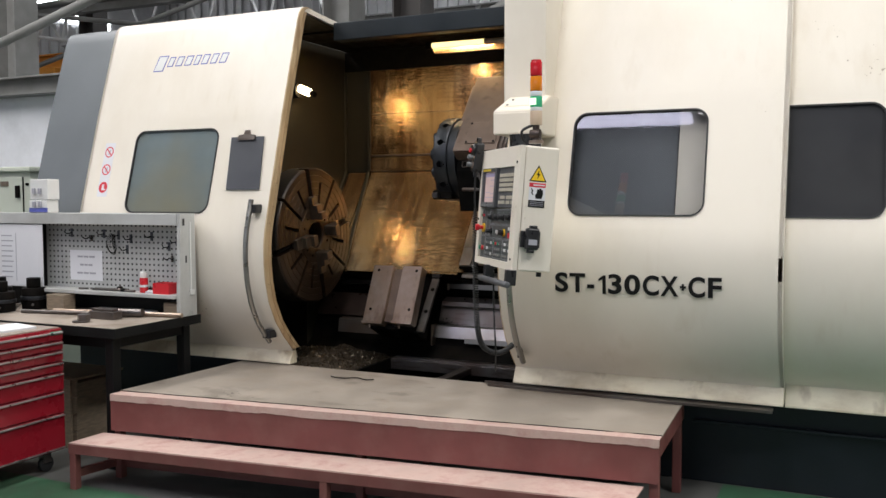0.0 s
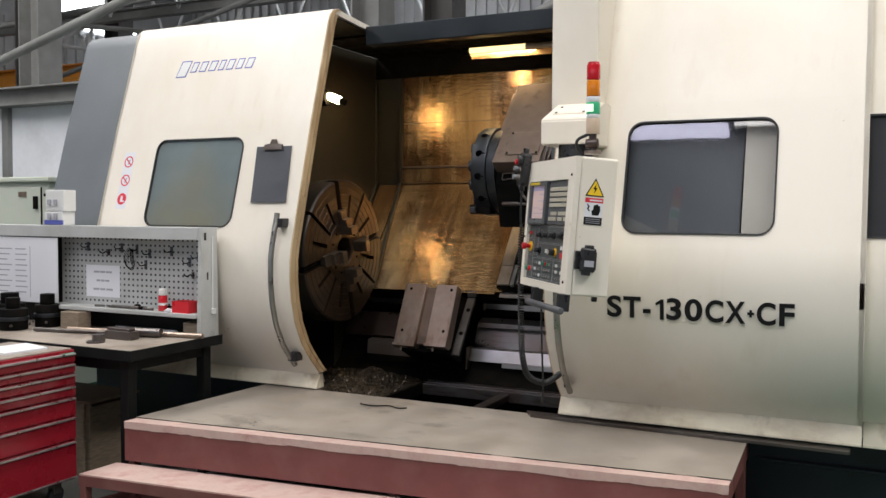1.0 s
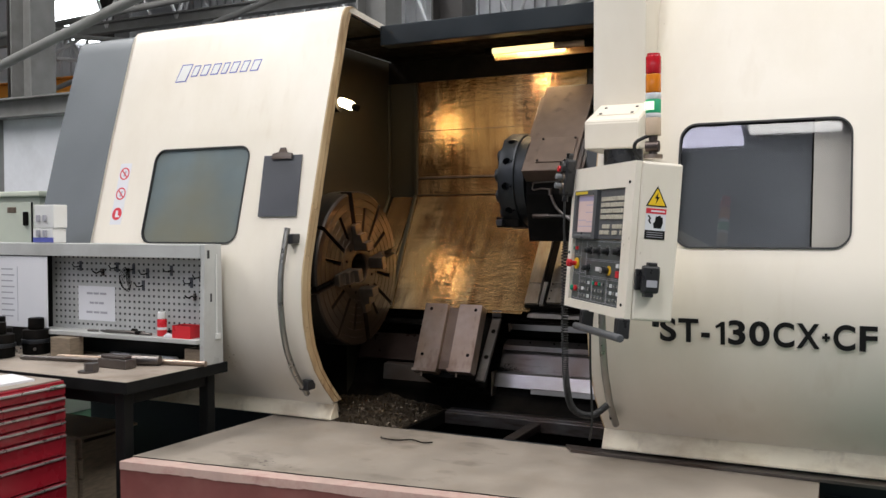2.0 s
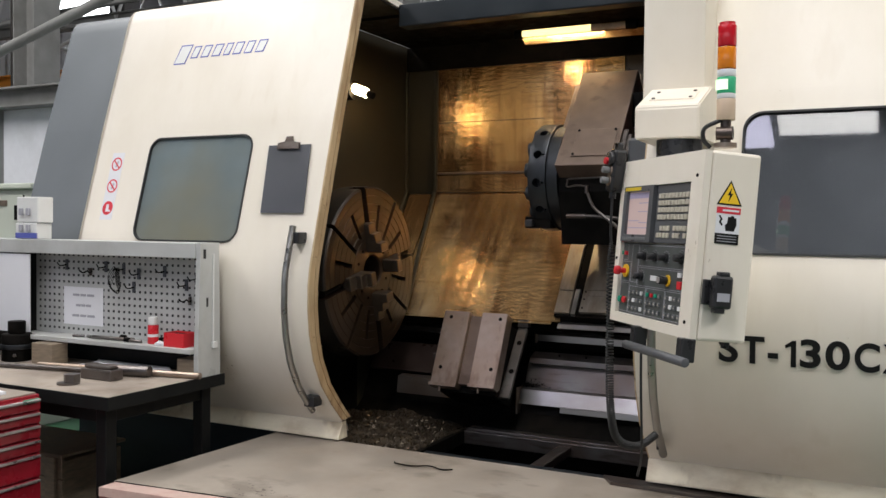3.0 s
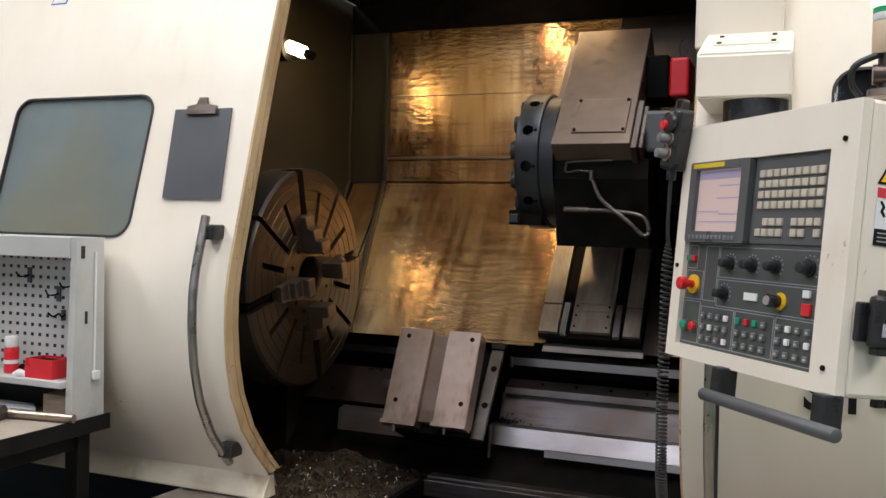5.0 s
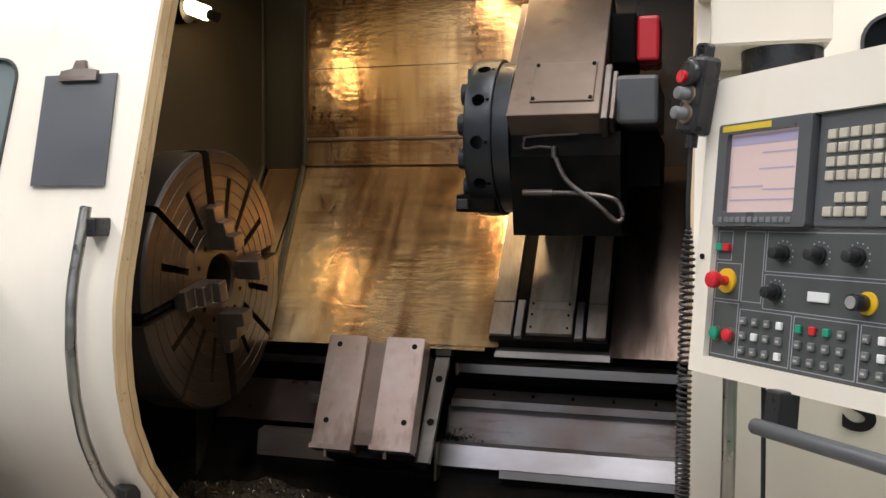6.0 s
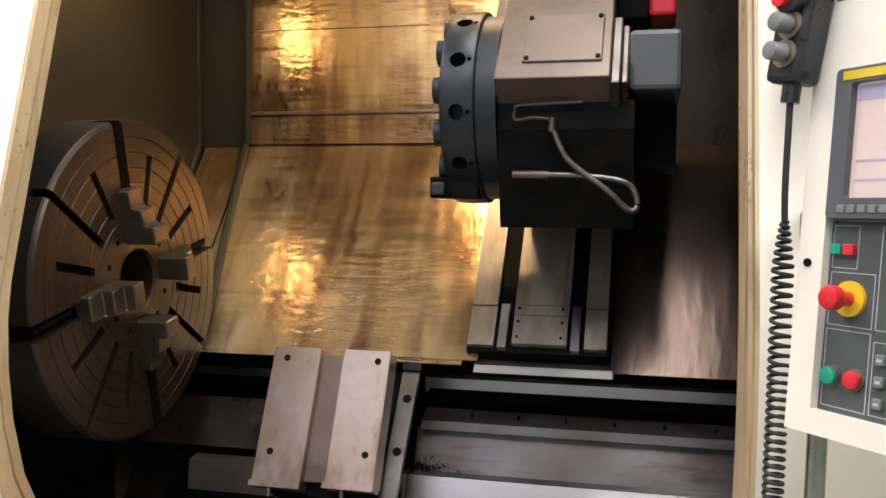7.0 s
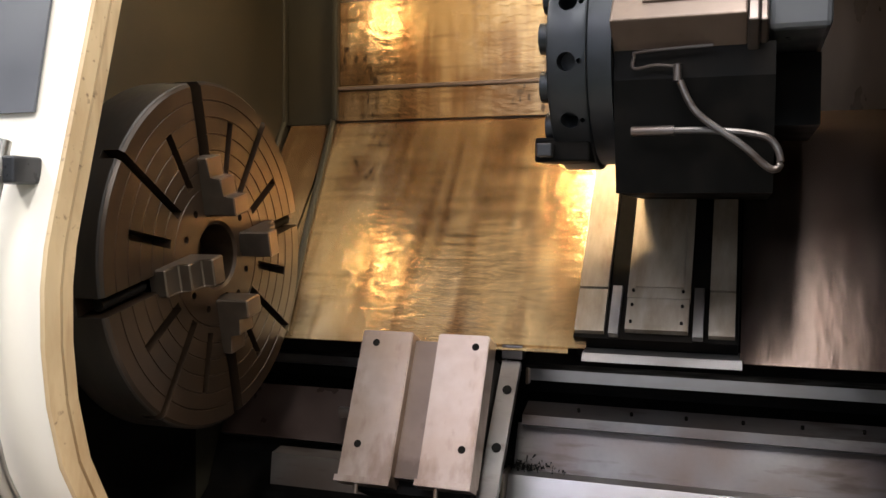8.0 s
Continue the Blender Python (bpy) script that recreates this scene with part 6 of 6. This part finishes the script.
for u, v, w in ((-4.25, 1.205, 0.085), (-3.625, 1.095, 0.075)):
    cp = thing("spring_clip", "thin dark spring clip hooked on the pegboard", "clip", "clips on the pegboard")
    part("bow", tube(smoothed([(u - w / 2, 4.095, v + 0.006), (u - w / 4, 4.100, v - 0.006), (u, 4.106, v + 0.004), (u + w / 4, 4.100, v - 0.004), (u + w / 2, 4.095, v + 0.004)], 4), 0.0035, 6), BLACK, cp, smooth=True)
    part("pin", box(u + w * 0.18, u + w * 0.26, 4.10, 4.116, v - 0.018, v + 0.018, 0.001), STEEL_DARK, cp, "steel pin")
hank = thing("wire_hank", "loose hank of black wire hanging on the pegboard", "wire")
for k in range(5):
    o = 0.012 * k
    part("loop", tube(smoothed([(-4.07 + o * 0.6, 4.10, 1.235 - o * 0.3), (-4.095 + o * 0.4, 4.09, 1.19 - o), (-4.075 + o, 4.085, 1.135 - o * 0.5), (-4.02 + o * 0.3, 4.085, 1.115 + o), (-4.045 + o * 0.5, 4.09, 1.165), (-4.055 + o * 0.4, 4.10, 1.23)], 5), 0.0014, 6), BLACK, hank, smooth=True)
bot = thing("spray_can", "red spray can with a clear cap on the shelf", "spray can")
part("can", cyl((-3.765, 4.045, 0.90), (-3.765, 4.045, 0.985), 0.024, 22, bevel=0.003), BTN_RED, bot, "red can", smooth=True)
part("label_band", cyl((-3.765, 4.045, 0.932), (-3.765, 4.045, 0.945), 0.0243, 22), BTN_WHITE, bot, "white band", smooth=True)
part("cap", cyl((-3.765, 4.045, 0.985), (-3.765, 4.045, 1.022), 0.021, 22, bevel=0.004), WHITE, bot, "pale cap", smooth=True)
rbx = thing("parts_box", "small red open parts box on the shelf", "box")
bm = ring_mesh([(u - 3.605, 4.045 + v) for u, v in rounded(0.115, 0.085, 0.004)], [(u - 3.605, 4.045 + v) for u, v in rounded(0.107, 0.077, 0.003)], 0.90, 0.962, lambda u, v, d: (u, v, d))
part("box_shell", bm, BTN_RED, rbx)
part("contents", box(-3.655, -3.555, 4.01, 4.08, 0.90, 0.955, 0.006), BLACK, rbx, "dark tools inside")
rag = thing("rag", "crumpled pale rag beside the red box", "rag")
rb_ = bmesh.new()
bmesh.ops.create_icosphere(rb_, subdivisions=3, radius=0.03, matrix=Matrix.Translation((-3.69, 4.02, 0.905)) @ Matrix.Diagonal((1.3, 0.8, 0.45, 1)))
for v in rb_.verts:
    v.co += 0.008 * noise.noise_vector(v.co * 60)
    v.co.z = max(v.co.z, 0.9005)
part("cloth", rb_, PAPER, rag, smooth=True)
for x0, y0, x1, y1, r, knob in ((-4.13, 4.03, -3.93, 4.035, 0.009, 0.0), (-3.96, 4.06, -3.90, 4.062, 0.008, 0.013), (-3.90, 4.025, -3.82, 4.03, 0.007, 0.010), (-4.26, 4.03, -4.20, 4.045, 0.006, 0.0), (-4.185, 4.05, -4.14, 4.03, 0.007, 0.0), (-3.73, 4.07, -3.70, 4.06, 0.012, 0.014)):
    tl_ = thing("hand_tool", "dark steel hand tool lying on the shelf", "hand tool", "tools on the shelf")
    part("shaft", cyl((x0, y0, 0.90 + r), (x1, y1, 0.90 + r), r, 12, bevel=0.002), STEEL_DARK, tl_, smooth=True)
    if knob:
        part("grip", cyl((x0 - 0.02, y0, 0.90 + knob), (x0 + 0.01, y0, 0.90 + knob), knob, 12, bevel=0.003), BLACK, tl_, "dark grip", smooth=True)
for k in range(3):
    sh = thing("paper_sheet", "white curled paper sheet lying under the shelf", "paper", "papers under the shelf")
    part("sheet", slab([(-4.20 + 0.05 * k, 3.985 + 0.012 * k), (-3.70 + 0.03 * k, 4.01 + 0.01 * k), (-3.72, 4.10), (-4.17, 4.10)], bz + 0.006 * k + 0.001, bz + 0.006 * k + 0.004), PAPER, sh)
for x0, x1, y0, y1, h, mm, nm, lb in ((-4.42, -4.28, 3.93, 4.02, 0.098, WOOD, "wood_block", "old wooden block under the shelf"), (-3.60, -3.50, 4.02, 4.10, 0.075, WOOD, "wood_block", "old wooden block under the shelf")):
    wb = thing(nm, lb, "wood block")
    part("block", box(x0, x1, y0, y1, bz, bz + h, 0.003), mm, wb)
pipe = thing("steel_pipe", "long bright steel pipe lying on the bench", "pipe")
part("tube", cyl((-4.28, 3.86, bz + 0.015), (-3.44, 3.99, bz + 0.015), 0.014, 18), STEEL, pipe, smooth=True)
wr = thing("breaker_bar", "dark steel ratchet bar lying on the bench", "tool")
part("bar", cyl((-4.45, 3.78, bz + 0.013), (-4.0, 3.86, bz + 0.013), 0.011, 14), STEEL_DARK, wr, smooth=True)
part("head", cyl((-3.93, 3.85, bz), (-3.93, 3.85, bz + 0.05), 0.03, 18, bevel=0.004), STEEL_DARK, wr, "round head", smooth=True)
part("socket_tube", cyl((-3.9, 3.86, bz + 0.026), (-3.66, 3.92, bz + 0.026), 0.024, 18), STEEL_DARK, wr, "steel socket tube", smooth=True)
jw = thing("spare_jaw", "grey steel spare jaw block on the bench", "steel block")
part("block", box(-3.90, -3.72, 3.76, 3.83, bz, bz + 0.045, 0.006), STEEL_DARK, jw)
part("step", box(-3.88, -3.74, 3.77, 3.82, bz + 0.045, bz + 0.058, 0.004), STEEL_DARK, jw, "raised step")
nt = thing("steel_nut", "large steel nut with washer on the bench", "nut")
part("washer", cyl((-3.83, 3.64, bz), (-3.83, 3.64, bz + 0.008), 0.045, 24), STEEL_DARK, nt, "flat washer", smooth=True)
part("nut_body", cyl((-3.82, 3.65, bz + 0.008), (-3.82, 3.65, bz + 0.042), 0.034, 6), STEEL_DARK, nt, "hexagon nut")
for x, y, r, h, r2 in ((-4.80, 3.90, 0.085, 0.13, 0.05), (-4.62, 3.78, 0.078, 0.12, 0.038), (-4.56, 3.96, 0.068, 0.13, 0.04), (-4.80, 3.70, 0.075, 0.08, 0.045), (-4.98, 3.80, 0.08, 0.12, 0.05)):
    th_ = thing("tool_holder", "black steel tool holder standing on the bench", "tool holder", "tool holders on the bench")
    part("flange", cyl((x, y, bz), (x, y, bz + h), r, 24, bevel=0.006), BLACK, th_, smooth=True)
    part("shank", cyl((x, y, bz + h), (x, y, bz + h + 0.06), r2, 20, bevel=0.004), BLACK, th_, "dark shank", smooth=True)
    part("collar", cyl((x, y, bz + h * 0.45), (x, y, bz + h * 0.62), r + 0.006, 24, bevel=0.003), TURRET, th_, "grey collar", smooth=True)
    for a in range(4):
        part("clamp_screw", cyl((x + (r + 0.004) * math.cos(a * 1.57 - 0.8), y + (r + 0.004) * math.sin(a * 1.57 - 0.8), bz + h * 0.25), (x + (r + 0.012) * math.cos(a * 1.57 - 0.8), y + (r + 0.012) * math.sin(a * 1.57 - 0.8), bz + h * 0.25), 0.008, 8), STEEL_DARK, th_, "steel clamp screw")
for k, z, hh in ((0, 1.357, 0.078), (1, 1.437, 0.125)):
    sx = thing("switch_box", "white electrical switch box on the hutch", "box", "boxes on the hutch")
    part("case", box(-4.66 + 0.01 * k, -4.51 + 0.01 * k, 4.03, 4.12, z, z + hh, 0.005), WHITE, sx)
    if k == 0:
        part("blue_base", box(-4.655, -4.505, 4.025, 4.032, z + 0.004, z + 0.03, 0.001), LOGOBLUE, sx, "dark blue strip")
    part("lever", box(-4.62, -4.60, 4.015, 4.03, z + 0.035, z + 0.07, 0.003), INKGREY, sx, "grey lever")
    part("lever", box(-4.57, -4.55, 4.015, 4.03, z + 0.035, z + 0.07, 0.003), INKGREY, sx, "grey lever")
bgc = thing("electric_cabinet", "pale green electrical cabinet behind the bench", "cabinet")
part("case", box(-6.9, -6.02, 5.2, 5.8, FLOOR, 1.66, 0.01), GREEN_CAB, bgc)
part("cabinet_top", box(-6.95, -5.98, 5.16, 5.84, 1.66, 1.70, 0.01), GREEN_CAB, bgc, "pale green top cover")
part("door", box(-6.86, -6.10, 5.185, 5.2, 0.2, 1.62, 0.006), GREEN_CAB, bgc, "pale green door")
part("latch", box(-6.16, -6.12, 5.165, 5.185, 1.45, 1.55, 0.004), BLACK, bgc, "dark latch")
part("name_plate", box(-6.34, -6.25, 5.178, 5.185, 1.545, 1.585, 0.002), STEEL, bgc, "small metal plate")
part("door_gap", box(-6.102, -6.094, 5.190, 5.199, 0.2, 1.62, 0), BLACK, bgc, "dark door gap")
part("lock", cyl((-6.05, 5.20, 1.56), (-6.05, 5.185, 1.56), 0.012, 12), BLACK, bgc, "round lock")
stack = thing("crate", "dark brown crate standing under the bench", "crate")
part("box_body", box(-4.89, -4.01, 3.765, 4.09, FLOOR, 0.40, 0.004), WOOD, stack)
for k in range(4):
    part("plank", box(-4.9, -4.0, 3.75, 3.764, FLOOR + 0.005 + 0.098 * k, FLOOR + 0.095 + 0.098 * k, 0.002), WOOD, stack)
for x in (-4.88, -4.09):
    part("batten", box(x, x + 0.06, 3.735, 3.749, FLOOR, 0.42, 0.002), WOOD, stack)
part("lid", box(-4.91, -3.99, 3.74, 4.1, 0.421, 0.435, 0.003), WOOD, stack)

# ---- swarf in the tray ----
random.seed(7)
bm = bmesh.new()
G = 36
rows = []
for i in range(G + 1):
    row = []
    for j in range(G + 1):
        x, y = -3.40 + 0.69 * i / G, 4.52 + 0.63 * j / G
        h = 0.032 * max(0, 1 - abs(i / G - 0.45) * 1.5) * (0.5 + j / G) + 0.025 * noise.noise(Vector((x * 9, y * 9, 0))) + 0.008 * noise.noise(Vector((x * 45, y * 45, 3)))
        row.append(bm.verts.new((x, y, 0.418 + max(0.002, h))))
    rows.append(row)
for a, b in zip(rows, rows[1:]):
    for j in range(G):
        bm.faces.new((a[j], a[j + 1], b[j + 1], b[j]))
sw_ = tagged(part("swarf_heap", bm, CHIPBED, None, smooth=True), "heap of brown oily metal swarf in the tray", "swarf", "", "stuff")
bm = bmesh.new()
for k in range(1500):
    i, j = random.random(), random.random()
    x, y = -3.39 + 0.67 * i, 4.53 + 0.6 * j
    z = 0.424 + 0.032 * max(0, 1 - abs(i - 0.45) * 1.5) * (0.5 + j) + 0.025 * noise.noise(Vector((x * 9, y * 9, 0)))
    m = pose(x, y, max(z, 0.424), random.uniform(0, 360), random.uniform(0, 360), random.uniform(0, 360))
    L, w = random.uniform(0.003, 0.011), random.uniform(0.0015, 0.004)
    q = [bm.verts.new(m @ Vector(c)) for c in ((-L, -w, 0), (L, -w, 0.002), (L * 0.9, w, 0), (-L, w, 0.002))]
    bm.faces.new(q)
tagged(part("swarf_chips", bm, CHIPS, None, weld=False), "bright loose metal chips on the swarf heap", "swarf", "", "stuff")
bm = bmesh.new()
for k in range(160):
    x = random.gauss(-2.44, 0.05)
    y, z = 5.285 + random.uniform(-0.01, 0.02), 0.632 + abs(random.gauss(0, 0.012))
    m = pose(x, y, z, random.uniform(0, 360), random.uniform(0, 360), random.uniform(0, 360))
    L, w = random.uniform(0.003, 0.009), random.uniform(0.001, 0.003)
    bm.faces.new([bm.verts.new(m @ Vector(c)) for c in ((-L, -w, 0), (L, -w, 0.002), (L * 0.9, w, 0), (-L, w, 0.002))])
tagged(part("swarf_chips", bm, BLACK, None, weld=False), "small heap of dark chips on the ledge", "swarf", "", "stuff")
